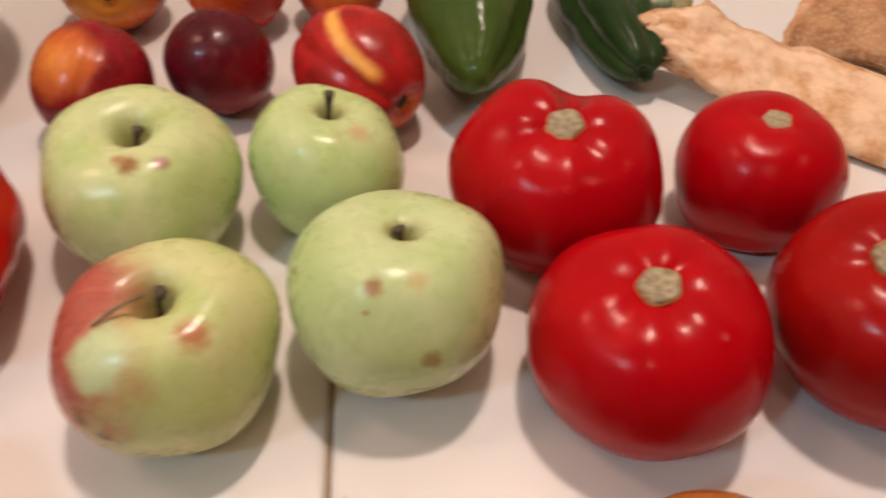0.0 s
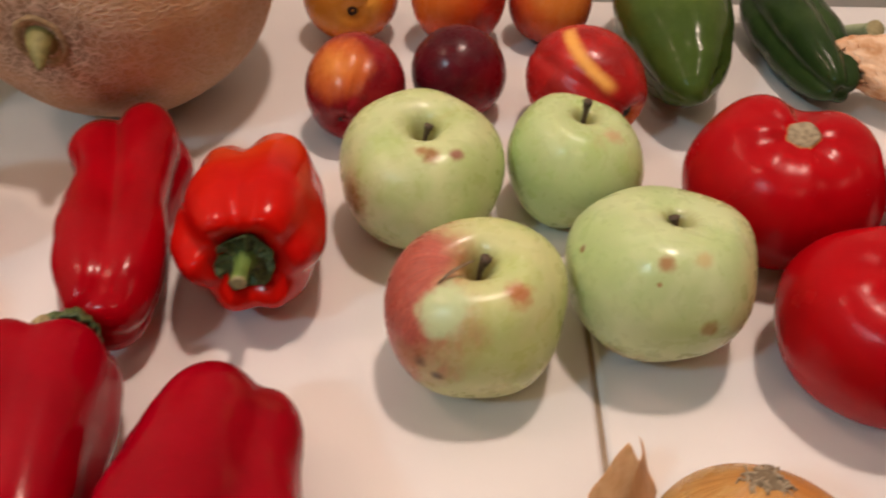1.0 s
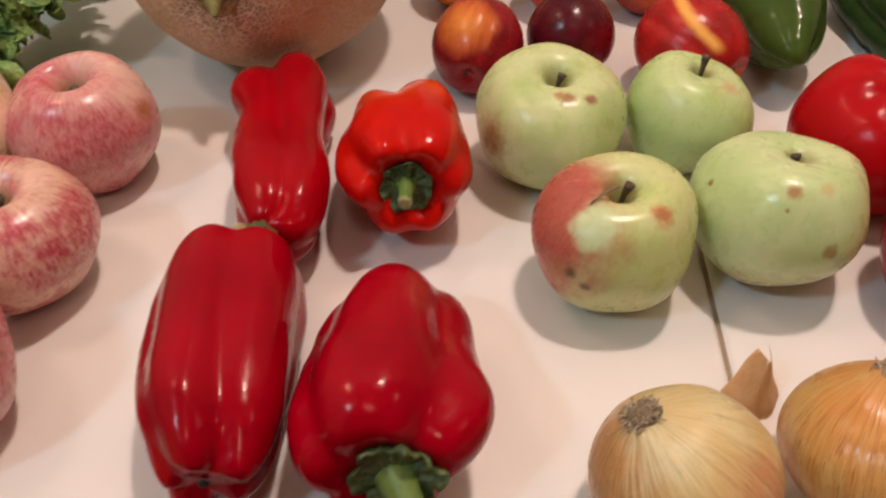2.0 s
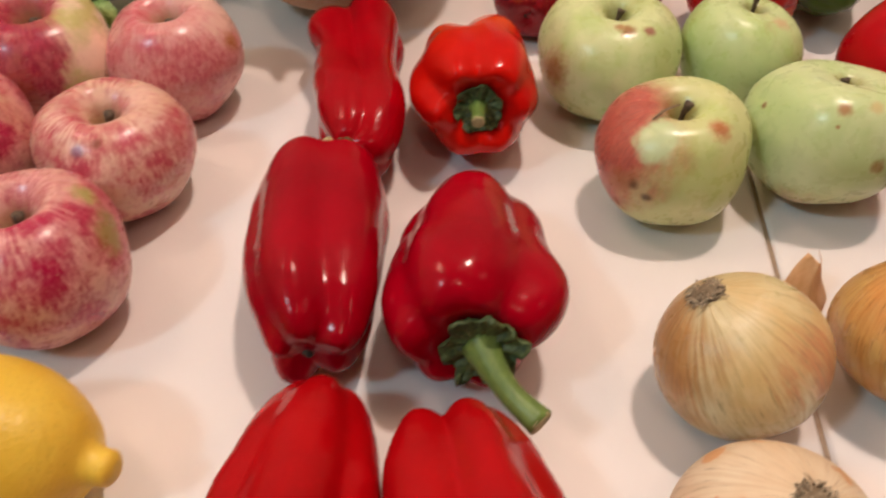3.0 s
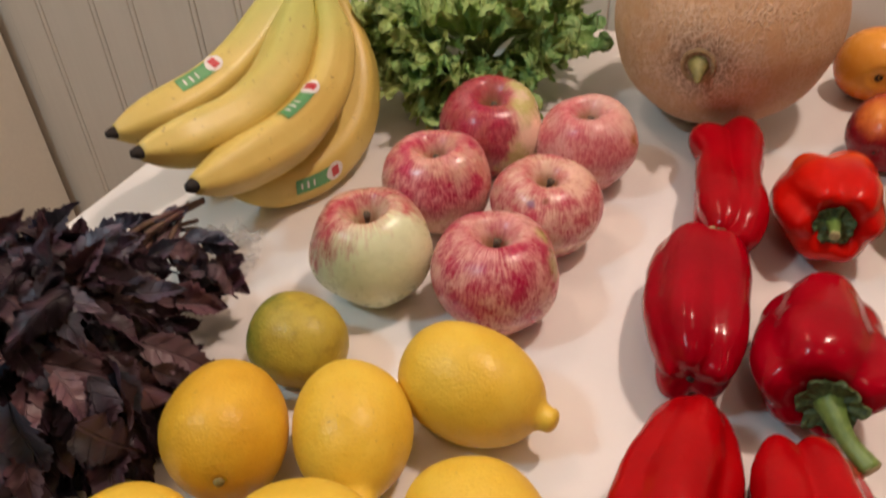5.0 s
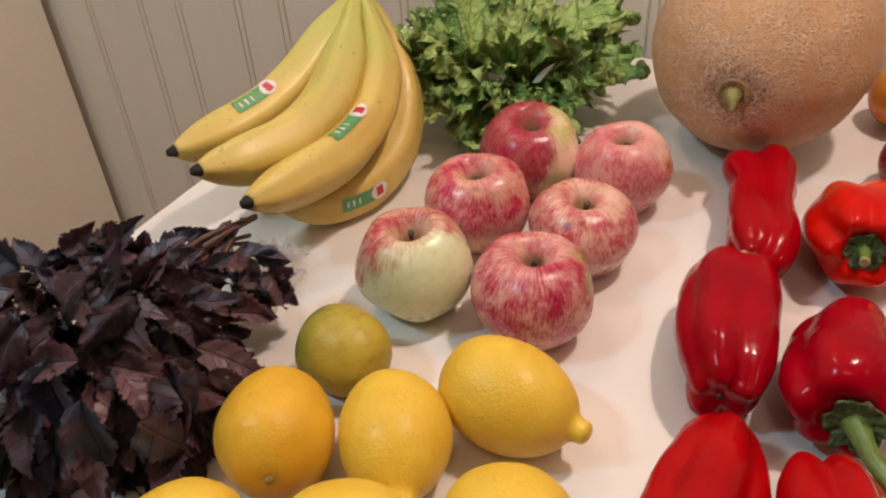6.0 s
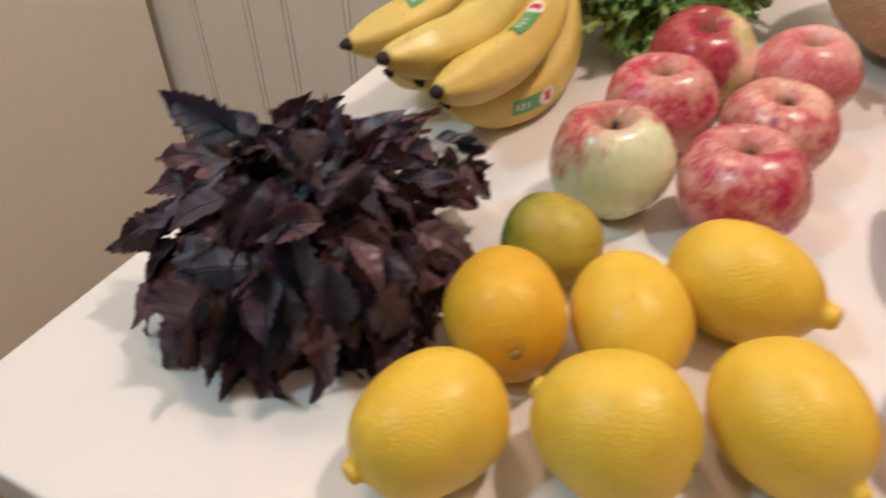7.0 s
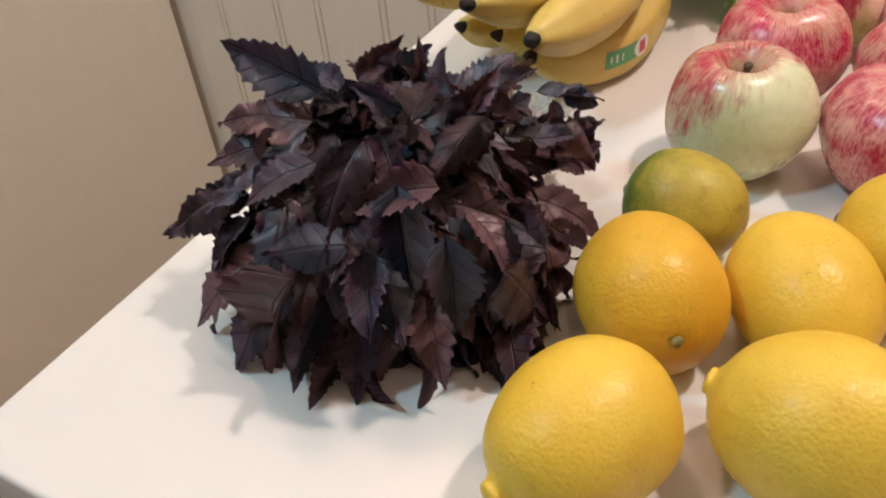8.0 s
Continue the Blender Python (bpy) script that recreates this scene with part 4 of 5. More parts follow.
pepper(-0.0972, 0.1482, 0.089, [0.0360, 0.0358, 0.0336, 0.0314, 0.0294], [(116, 1.0), (84, 1.0), (14, 1.05), (-60, 0.98), (180, 1.0), (-122, 0.92)], (0.11, -0.97, 0.20), R_DEEP,
       "deep red bell pepper with a long bent green stem", RP, 18, tuck=0.11, groove=(1.2, 1.15, 0.8), rise=0.10, tips=0.05, square=(0.58, 0.42), bulges=[(14, 0.20, 0.08, 0.5, 0.22), (24, 0.58, -0.06, 0.45, 0.18)], slant=(188, 0.05), seat=(0.007, -0.002),
       stem=([(0.004, -0.007, -0.001), (0.013, -0.016, -0.005), (0.025, -0.024, -0.008)], [0.0080, 0.0056, 0.0045, 0.0056], "long bent green stem"), calyx=0.40, ragged=0.12)
pepper(-0.1362, 0.0370, 0.102, [0.0300, 0.0304, 0.0294, 0.0272, 0.0238, 0.0190], [(82, 1.05), (152, 1.0), (10, 1.03), (-90, 0.95)], (0.08, -0.97, 0.05), R_BRIGHT,
       "bright red tapered pepper with its stem towards the table front", RP, 22, tuck=0.09, groove=(1.1, 1.15, 0.6), rise=0.08, tips=0.02, square=(0.50, 0.66), calyx=0.46, stem=([(0.001, -0.008, 0.002), (0.004, -0.016, 0.002)], [0.006, 0.0046, 0.005], "short green stem"))
pepper(-0.0762, 0.0340, 0.098, [0.0350, 0.0352, 0.0336, 0.0310, 0.0278, 0.0240], [(140, 1.0), (52, 1.0), (-5, 1.08), (-75, 0.95), (-145, 0.95)], (0.36, -0.93, 0.02), R_BRIGHT,
       "bright red bell pepper beside the onions", RP, 27, tuck=0.09, groove=(0.9, 1.25, 1.3), rise=0.07, tips=0.05, dip=0.05, square=(0.62, 0.50), bulges=[(0, 0.35, 0.08, 0.5, 0.3), (40, 0.80, -0.12, 0.5, 0.22)], calyx=0.42, stem=([(0.003, -0.008, 0.002), (0.008, -0.016, 0.003)], [0.006, 0.0046, 0.005], "short green stem"))
GP = "green peppers beside the flatbread"
pepper(0.0760, 0.4880, 0.156, [0.0320, 0.0364, 0.0376, 0.0364, 0.0326, 0.0260, 0.0175], [(38, 1.0), (118, 1.0), (205, 0.97), (-65, 0.97)], (-0.08, 0.99, 0.02), G_MID,
       "long green pepper tapering to its tip", GP, 31, tuck=0.05, groove=(0.5, 0.36, 0.5), rise=0.05, tips=0.0, dip=0.0, square=(0.66, 0.76), twist=0.15, calyx=0.4, stem=([(0, 0.012, 0.004), (0.002, 0.026, 0.008)], [0.006, 0.0045, 0.005], "short green stem"), name="green_pepper")
pepper(0.1567, 0.5083, 0.124, [0.0235, 0.0246, 0.0246, 0.0236, 0.0214, 0.0180], [(60, 1.0), (150, 0.98), (-30, 1.0), (-120, 0.95)], (-0.22, 0.95, 0.02), G_DARK,
       "dark green pepper with deep grooves", GP, 35, tuck=0.05, groove=(0.6, 0.75, 0.75), rise=0.05, tips=0.02, square=(0.66, 0.72), calyx=0.4, stem=([(0, 0.012, 0.004), (0.002, 0.024, 0.008)], [0.006, 0.0045, 0.005], "short green stem"), name="green_pepper")

# ---- onions ----
ONION = [(0, 0.95), (0.06, 0.965), (0.13, 0.985), (0.20, 0.975), (0.36, 0.90), (0.60, 0.74), (0.84, 0.48), (0.98, 0.14), (0.985, -0.2), (0.86, -0.54), (0.62, -0.80), (0.36, -0.93), (0.16, -0.97), (0, -0.965)]


def onion(x, y, a, b, up, skin, label, seed, roots=True):
    prof = [(q.x * a, q.y * b) for q in smooth_line([(r, z, 0) for r, z in ONION], 40)]
    bm = spun(prof, 64, wavy(seed, 6, 0.010, 0.035))
    turn = axis_turn(up, seed * 50)
    t = thing("onion", rest(bm, turn, x, y), label, "onion", "onions in a heap")
    skin, back = list(skin), turn.transposed()
    if len(skin) > 5:
        skin[5] = [(tuple(back @ Vector(d).normalized()), lo, hi, tone) for d, lo, hi, tone in skin[5]]
    part("bulb", bm, onion_skin(*skin), t)
    g = random.Random(seed)
    zt = 0.965 * b
    part("root_plate", spun([(0, zt + 0.0030), (0.0020, zt + 0.0028), (0.0042, zt + 0.0019), (0.0062, zt + 0.0002), (0.0066, zt - 0.0012), (0, zt - 0.003)], 30, wavy(seed, 7, 0.10, 0.0)), PLATE, t, "rough grey-brown root plate")
    bm = bmesh.new()
    for k in range(80):
        ang = g.uniform(0, 6.3)
        r = 0.0062 * math.sqrt(g.random())
        p0 = Vector((r * math.cos(ang), r * math.sin(ang), zt + 0.0015 - 30 * r * r))
        ang += g.uniform(-1.6, 1.6)
        reach = g.uniform(0.0012, 0.0042)
        p2 = p0 + Vector((math.cos(ang) * reach, math.sin(ang) * reach, g.uniform(-0.0012, 0.0010)))
        tube([p0, (p0 + p2) / 2 + Vector((g.uniform(-1, 1) * 0.0008, g.uniform(-1, 1) * 0.0008, g.uniform(0.0004, 0.0018))), p2], [0.0004, 0.00035, 0.0002], 4, 6, True, bm)
    tagged(part("root_tuft", bm, ROOT, t, "dry tuft of pale root hairs"), kind="stuff")
    return t


O_PALE = ("pale_onion_skin", (0.70, 0.62, 0.36), (0.64, 0.46, 0.20), (0.46, 0.34, 0.13), 0.30, [((-0.95, -0.25, 0.1), 0.45, 0.95, (0.52, 0.24, 0.07)), ((0.5, -0.5, -0.8), 0.55, 0.95, (0.56, 0.28, 0.09)), ((0.7, -0.5, 0.4), 0.75, 1.1, (0.60, 0.26, 0.12))])
O_BROWN = ("copper_onion_skin", (0.62, 0.27, 0.07), (0.60, 0.36, 0.12), (0.44, 0.15, 0.03), 0.24)
O_WHITE = ("papery_onion_skin", (0.78, 0.67, 0.49), (0.72, 0.55, 0.36), (0.62, 0.44, 0.25), 0.4, (), (0.66, 0.33, 0.13))
onion(0.0085, 0.1288, 0.0322, 0.0319, (-0.55, 0.12, 0.80), O_PALE, "yellow onion with straw-coloured papery skin", 2)
onion(0.0805, 0.1559, 0.0355, 0.0290, (-0.10, 0.42, 0.88), O_BROWN, "copper-brown onion with dry roots on top", 5)
onion(0.0171, 0.0560, 0.0343, 0.0298, (0.12, 0.0, 0.98), O_WHITE, "pale peeling onion near the table front", 8)
onion(0.154, 0.168, 0.0330, 0.0310, (0.80, 0.15, 0.55), ("brown_onion_skin", (0.46, 0.16, 0.04), (0.48, 0.24, 0.075), (0.30, 0.09, 0.02), 0.26), "copper-brown onion lying in front of the tomatoes", 11)


def flake():
    bm = bmesh.new()
    rows = []
    for k in range(9):
        f = k / 8
        row = []
        for j in range(9):
            s = j / 8 - 0.5
            w = 0.025 * (1 - 0.86 * f ** 1.4) * (1 + 0.08 * math.sin(9 * f))
            row.append(bm.verts.new((s * w + 0.002 * f * f, 0.010 * s * s * 4 + 0.010 * f + 0.001 * math.sin(14 * s), 0.029 * f * (1 - 0.10 * abs(s) * 2 + 0.08 * s))))
        rows.append(row)
    for u, v in zip(rows, rows[1:]):
        for j in range(8):
            bm.faces.new((u[j], u[j + 1], v[j + 1], v[j]))
    bmesh.ops.solidify(bm, geom=bm.faces[:], thickness=0.0003)
    ob = part("onion_flake", bm, PEEL_DRY)
    ob.matrix_world = pose(0.0455, 0.178, -0.0002, 0, 0, 8)
    tagged(ob, "dry copper flake of onion skin standing between two onions", "onion skin")


flake()

# ---- melon ----


def melon():
    a, b = 0.0868, 0.0960
    prof = [(a * math.sin(math.pi * k / 60), b * math.cos(math.pi * k / 60)) for k in range(61)]

    def fn(t, k, r, z):
        f = 1 + 0.006 * math.cos(10 * t) * math.sin(math.pi * k)
        zz = z - 0.0045 * math.exp(-(r / 0.012) ** 2) * (1 if z > 0 else 0)
        p = Vector((r * f * math.cos(t), r * f * math.sin(t), zz))
        return p * (1 + 0.012 * noise.noise(p * 14))
    bm = spun(prof, 96, fn)
    turn = axis_turn((0.06, -1, -0.03))
    t = thing("melon", rest(bm, turn, -0.236, 0.4288), "round netted orange cantaloupe melon with a dry stem", "melon")
    part("rind", bm, melon_skin(), t)
    part("stem_ring", spun([(0, b - 0.0045), (0.008, b - 0.004), (0.0105, b - 0.0012), (0.0125, b - 0.001), (0.014, b - 0.0045), (0.010, b - 0.008), (0, b - 0.009)], 40, wavy(3, 7, 0.05, 0.0)), plain_skin("corky_ring", (0.50, 0.33, 0.17), (0.24, 0.15, 0.07), 0.85, 420, 0.0016), t, "cracked corky ring round the stem")
    part("stem", tube([(0, 0, b - 0.005), (0.001, 0.0, b + 0.002), (0.003, -0.0035, b + 0.009), (0.004, -0.0055, b + 0.0125)], [0.0085, 0.0055, 0.003, 0.0012], 14, 16), plain_skin("olive_stem", (0.28, 0.25, 0.08), (0.18, 0.16, 0.05), 0.6, 300), t, "olive green stem stub")


melon()

# ---- bananas ----
PEEL = banana_skin()
CROWN = Vector((-0.538, 0.286, 0.129))


def banana(parent, points, fat, seed, stickers=()):
    line = [Vector(p) for p in points] + [CROWN + Vector((0, 0, -0.002))]
    n, sides = 46, 20
    radii = [0.30, 0.66, 0.92, 1.0, 1.0, 0.98, 0.86, 0.52, 0.36, 0.32]
    path = smooth_line(line, n)
    rad = [r[0] * fat for r in smooth_line([(r, 0, 0) for r in radii], n)]
    frames, side = [], None
    for k, p in enumerate(path):
        d = (path[min(k + 1, n - 1)] - path[max(k - 1, 0)]).normalized()
        side = side or d.cross(Vector((0.2, 0.1, 1))).normalized()
        side = (side - d * side.dot(d)).normalized()
        frames.append((p, side.copy(), d.cross(side)))

    def at(s, a, out=0.0):
        f = s * (n - 1)
        i = min(int(f), n - 2)
        w = f - i
        p = frames[i][0].lerp(frames[i + 1][0], w)
        sd, up = frames[i][1].lerp(frames[i + 1][1], w), frames[i][2].lerp(frames[i + 1][2], w)
        r = rad[i] * (1 - w) + rad[i + 1] * w
        r *= 1 + 0.085 * math.cos(5 * a + seed) + 0.012 * math.cos(10 * a + 2 * seed)
        return p + (sd * math.cos(a) + up * math.sin(a)) * (r + out)
    bm = bmesh.new()
    rows = [[bm.verts.new(at(k / (n - 1), 2 * math.pi * j / sides)) for j in range(sides)] for k in range(n)]
    for u, v in zip(rows, rows[1:]):
        for j in range(sides):
            bm.faces.new((u[j], u[(j + 1) % sides], v[(j + 1) % sides], v[j]))
    bm.faces.new(rows[0])
    bm.faces.new(rows[-1])
    fruit = part("banana", bm, PEEL, parent)
    d = (path[0] - path[2]).normalized()
    part("tip", tube([path[0] - d * 0.0015, path[0] + d * 0.002, path[0] + d * 0.0062], [0.27 * fat, 0.22 * fat, 0.13 * fat], 12, 8, shape=lambda a, s: 1 + 0.12 * math.cos(3 * a + seed)), TIP_BLACK, fruit, "black dried blossom tip")
    for s0, s1, facing, wide in stickers:
        mid = (s0 + s1) / 2
        c = sum((at(mid, 2 * math.pi * j / 24) for j in range(24)), Vector()) / 24
        best = max(range(72), key=lambda j: (at(mid, 2 * math.pi * j / 72) - c).normalized().dot(Vector(facing)))
        a0 = 2 * math.pi * best / 72
        for nm, mat, f0, f1, wd, out in (("sticker", STICKER_GREEN, 0.0, 0.78, 1.0, 0.0005), ("logo_patch", STICKER_WHITE, 0.68, 1.04, 1.15, 0.0008), ("logo_mark", STICKER_RED, 0.79, 0.94, 0.85, 0.0011), ("print_bar", STICKER_WHITE, 0.12, 0.16, 0.5, 0.0009), ("print_bar", STICKER_WHITE, 0.26, 0.30, 0.6, 0.0009), ("print_bar", STICKER_WHITE, 0.40, 0.43, 0.55, 0.0009)):
            bm = bmesh.new()
            grid = []
            for k in range(9):
                f = k / 8
                round_off = 1.0 if nm == "sticker" else math.sqrt(max(0.06, 1 - (2 * f - 1) ** 2)) if nm == "logo_patch" else 0.8
                grid.append([bm.verts.new(at(s0 + (s1 - s0) * (f0 + (f1 - f0) * f), a0 + wide * wd * round_off * (j / 8 - 0.5), out)) for j in range(9)])
            for u, v in zip(grid, grid[1:]):
                for j in range(8):
                    bm.faces.new((u[j], u[j + 1], v[j + 1], v[j]))
            part(nm, bm, mat, fruit, {"sticker": "green paper sticker", "logo_patch": "white oval sticker end", "logo_mark": "red print", "print_bar": "thin white bar of print"}[nm])
    return fruit


bunch = thing("banana_bunch", pose(0, 0, 0), "bunch of six ripe yellow bananas with green stickers", "bananas")
TOP = (0.20, -0.45, 0.87)
banana(bunch, [(-0.460, 0.064, 0.071), (-0.459, 0.084, 0.067), (-0.458, 0.114, 0.064), (-0.457, 0.156, 0.063), (-0.465, 0.199, 0.070), (-0.480, 0.232, 0.086), (-0.497, 0.253, 0.103), (-0.514, 0.268, 0.117)], 0.0195, 1, [(0.335, 0.46, TOP, 0.56)])
banana(bunch, [(-0.498, 0.060, 0.086), (-0.495, 0.076, 0.082), (-0.489, 0.098, 0.079), (-0.483, 0.134, 0.078), (-0.486, 0.175, 0.084), (-0.499, 0.213, 0.097), (-0.512, 0.240, 0.111), (-0.524, 0.262, 0.122)], 0.0190, 2)
banana(bunch, [(-0.546, 0.078, 0.077), (-0.543, 0.092, 0.075), (-0.538, 0.114, 0.074), (-0.533, 0.153, 0.076), (-0.532, 0.193, 0.086), (-0.533, 0.226, 0.101), (-0.535, 0.250, 0.114), (-0.536, 0.266, 0.122)], 0.0185, 3, [(0.30, 0.425, TOP, 0.56)])
banana(bunch, [(-0.488, 0.112, 0.032), (-0.480, 0.126, 0.025), (-0.470, 0.146, 0.0205), (-0.461, 0.180, 0.0195), (-0.464, 0.222, 0.028), (-0.480, 0.258, 0.048), (-0.500, 0.280, 0.078), (-0.520, 0.288, 0.106)], 0.0195, 4, [(0.26, 0.385, (0.60, -0.75, 0.10), 0.62)])
banana(bunch, [(-0.521, 0.125, 0.034), (-0.515, 0.142, 0.026), (-0.507, 0.168, 0.020), (-0.503, 0.200, 0.022), (-0.507, 0.234, 0.036), (-0.519, 0.262, 0.060), (-0.530, 0.282, 0.088), (-0.534, 0.288, 0.108)], 0.0172, 5)
banana(bunch, [(-0.548, 0.122, 0.036), (-0.546, 0.140, 0.028), (-0.543, 0.168, 0.022), (-0.543, 0.202, 0.025), (-0.545, 0.236, 0.042), (-0.546, 0.264, 0.066), (-0.545, 0.284, 0.092), (-0.542, 0.290, 0.110)], 0.0168, 6)
part("crown", tube([CROWN + Vector((0.012, -0.006, -0.004)), CROWN, CROWN + Vector((-0.010, 0.012, 0.004))], [0.012, 0.014, 0.009], 14, 10, shape=lambda a, s: 1 + 0.15 * math.cos(4 * a)), plain_skin("banana_crown", (0.36, 0.33, 0.09), (0.20, 0.15, 0.05), 0.6, 300), bunch, "green-brown crown joining the stalks")

# ---- purple basil ----
# third tone, slate blue, puts the cool lamp's sheen into the leaf colour
B_LEAF = leaf_skin("purple_basil_leaf", ((0.044, 0.025, 0.034), (0.185, 0.100, 0.108), (0.100, 0.108, 0.150), (0.150, 0.062, 0.108)), 0.42, (0.130, 0.085, 0.100), 0.003, 26, 0.22)
B_STEM = plain_skin("purple_stem", (0.10, 0.035, 0.045), (0.14, 0.09, 0.05), 0.55, 300)


def basil_blade(seed, fold, droop, wide, twist, ruffle):
    """A toothed pointed leaf of unit length along y, its face up, puckered between the veins."""
    g = random.Random(seed)
    bm = bmesh.new()
    rows = []
    n, half = 28, 4
    lop = g.uniform(-0.12, 0.12)
    for k in range(n + 1):
        f = k / n
        w = wide * 3.05 * max(f, 0.0) ** 0.60 * (1 - f) ** 1.12 + 0.002
        zc = -droop * f * f + 0.04 * math.sin(6 * f + seed)
        roll = twist * (f - 0.3)
        row = []
        for j in range(-half, half + 1):
            s = j / half
            ww = w * (1 + lop * (1 if s > 0 else -1))
            tooth = (k + (j > 0)) % 3
            if 3 < k < n - 1 and abs(s) > 0.9:
                ww *= (0.83, 0.92, 1.02)[tooth] + 0.05 * math.sin(1.7 * k + seed)
            elif 3 < k:
                ww *= 0.90
            shift = 0.024 * (abs(s) ** 4) * (-0.4, 0.2, 1.0)[tooth] + 0.05 * abs(s) * w / wide * 0.3
            x = s * ww
            z = fold * abs(s) ** 1.4 * w * 1.5 + ruffle * math.sin(13 * f + 2.1 * seed + (1.4 if s > 0 else 0)) * s * s + 0.022 * math.sin(26 * (f - 0.5 * abs(s) * wide) + seed) * abs(s) * (1 - abs(s)) * 2 + g.uniform(-1, 1) * 0.003
            row.append(bm.verts.new((x * math.cos(roll) - z * math.sin(roll), f + shift * (1 - f), zc + z * math.cos(roll) + x * math.sin(roll))))
        rows.append(row)
    for u, v in zip(rows, rows[1:]):
        for j in range(2 * half):
            bm.faces.new((u[j], u[j + 1], v[j + 1], v[j]))
    bmesh.ops.solidify(bm, geom=bm.faces[:], thickness=0.005)
    return bm


def basil():
    t = thing("basil_bunch", pose(-0.468, -0.070, 0), "bunch of dark purple basil with toothed leaves", "basil")
    g = random.Random(11)
    inv = Matrix.Translation((0.468, 0.070, 0))
    blades = []

    def leaf(base, tip, normal, size=None, kind=None):
        base, tip = Vector(base), Vector(tip)
        d = tip - base
        L = size or d.length
        d.normalize()
        nrm = Vector(normal)
        nrm = (nrm - d * nrm.dot(d)).normalized()
        x = d.cross(nrm)
        m = Matrix((x, d, nrm)).transposed().to_4x4()
        i = g.randrange(9) if kind is None else min(kind, len(blades))
        if len(blades) <= i:
            i = len(blades)
            ob = part("leaf", basil_blade(i + 3, (0.35, 0.10, 0.18, -0.35, 0.55, 0.42, -0.20, 0.75, 0.05)[i], (0.10, 0.30, 0.10, 0.22, 0.45, -0.10, 0.38, 0.15, 0.25)[i], (0.23, 0.27, 0.225, 0.28, 0.25, 0.21, 0.30, 0.25, 0.18)[i], (0.3, -0.7, 0.1, 0.5, 0.9, -0.4, 0.2, -0.9, 1.1)[i], (0.03, 0.05, 0.02, 0.06, 0.04, 0.07, 0.05, 0.05, 0.03)[i]), B_LEAF, t)
            blades.append(ob.data)
        else:
            ob = new("leaf", blades[i])
            ob.parent = t
        ob.matrix_basis = inv @ Matrix.Translation(base) @ m @ Matrix.Diagonal((L, L, L, 1))

    # the outermost leaves: tip and length, each growing from the heart of the bunch
    for x, y, z, L in (
            (-0.528, -0.086, 0.122, 0.050), (-0.530, -0.100, 0.096, 0.048), (-0.427, -0.147, 0.006, 0.048), (-0.488, -0.162, 0.004, 0.056),
            (-0.392, -0.128, 0.020, 0.046), (-0.508, -0.158, 0.024, 0.050), (-0.548, -0.134, 0.042, 0.050), (-0.536, -0.142, 0.056, 0.040),
            (-0.484, -0.026, 0.090, 0.050), (-0.407, -0.014, 0.082, 0.036), (-0.398, -0.008, 0.066, 0.032), (-0.528, -0.112, 0.078, 0.050),
            (-0.372, -0.020, 0.030, 0.044), (-0.427, 0.047, 0.032, 0.036), (-0.393, 0.010, 0.044, 0.036), (-0.480, 0.048, 0.050, 0.038),
            (-0.483, 0.060, 0.044, 0.030), (-0.474, -0.040, 0.096, 0.044), (-0.365, -0.074, 0.020, 0.042), (-0.452, -0.158, 0.012, 0.044)):
        tip = Vector((x, y, z))
        base = tip + (Vector((-0.450, -0.068, 0.090)) - tip).normalized() * L
        out = (tip - Vector((-0.450, -0.060, 0.020))).normalized()
        leaf(base, tip, out + Vector((0.15, -0.50, 0.55)) if z < 0.11 else (0.9, -0.35, 0.1), L * 1.06, 2 if L > 0.043 else None)
    # broad blades lying over the near side: base and tip
    for bx, by, bz, x, y, z in (
            (-0.415, -0.086, 0.076, -0.370, -0.051, 0.046), (-0.420, -0.106, 0.096, -0.407, -0.124, 0.060), (-0.398, -0.108, 0.082, -0.386, -0.122, 0.046),
            (-0.436, -0.104, 0.110, -0.442, -0.136, 0.082), (-0.406, -0.099, 0.094, -0.431, -0.121, 0.098), (-0.448, -0.140, 0.062, -0.488, -0.160, 0.010),
            (-0.380, -0.096, 0.062, -0.367, -0.078, 0.022), (-0.426, -0.087, 0.110, -0.440, -0.056, 0.119), (-0.450, -0.118, 0.104, -0.474, -0.136, 0.090),
            (-0.412, -0.057, 0.102, -0.409, -0.092, 0.104), (-0.428, -0.130, 0.080, -0.460, -0.146, 0.076)):
        base, tip = Vector((bx, by, bz)), Vector((x, y, z))
        out = ((base + tip) / 2 - Vector((-0.462, -0.072, 0.0))).normalized()
        leaf(base, tip, out + Vector((0.05, -0.35, 0.40)), (tip - base).length * 1.12, 2 + (int(-1000 * x) % 3))
    # the rest of the crown: shingled, each blade lying along an uneven dome and pointing out and down
    for k in range(300):
        deep = k >= 170
        az = g.uniform(-math.pi, math.pi)
        el = math.asin(g.uniform(0.06, 0.97))
        shrink = g.uniform(0.42, 0.70) if deep else g.uniform(0.72, 0.94)
        lump = 1 + 0.09 * math.sin(3 * az + 1.0) + 0.06 * math.sin(5 * az)
        c = Vector((0.090 * lump * math.cos(az) * math.cos(el), 0.078 * lump * math.sin(az) * math.cos(el), 0.120 * math.sin(el))) * shrink
        if el < 0.55 and math.sin(az) < 0.3:
            c.x, c.y = c.x * 0.88, c.y * 0.80
        base = Vector((-0.462, -0.074, 0)) + c
        up = Vector((c.x / 0.0081, c.y / 0.0061, c.z / 0.0125)).normalized()
        out = Vector((math.cos(az), math.sin(az), 0))
        slope = (out - up * out.dot(up)).normalized() if abs(out.dot(up)) < 0.98 else Vector((0, 0, -1))
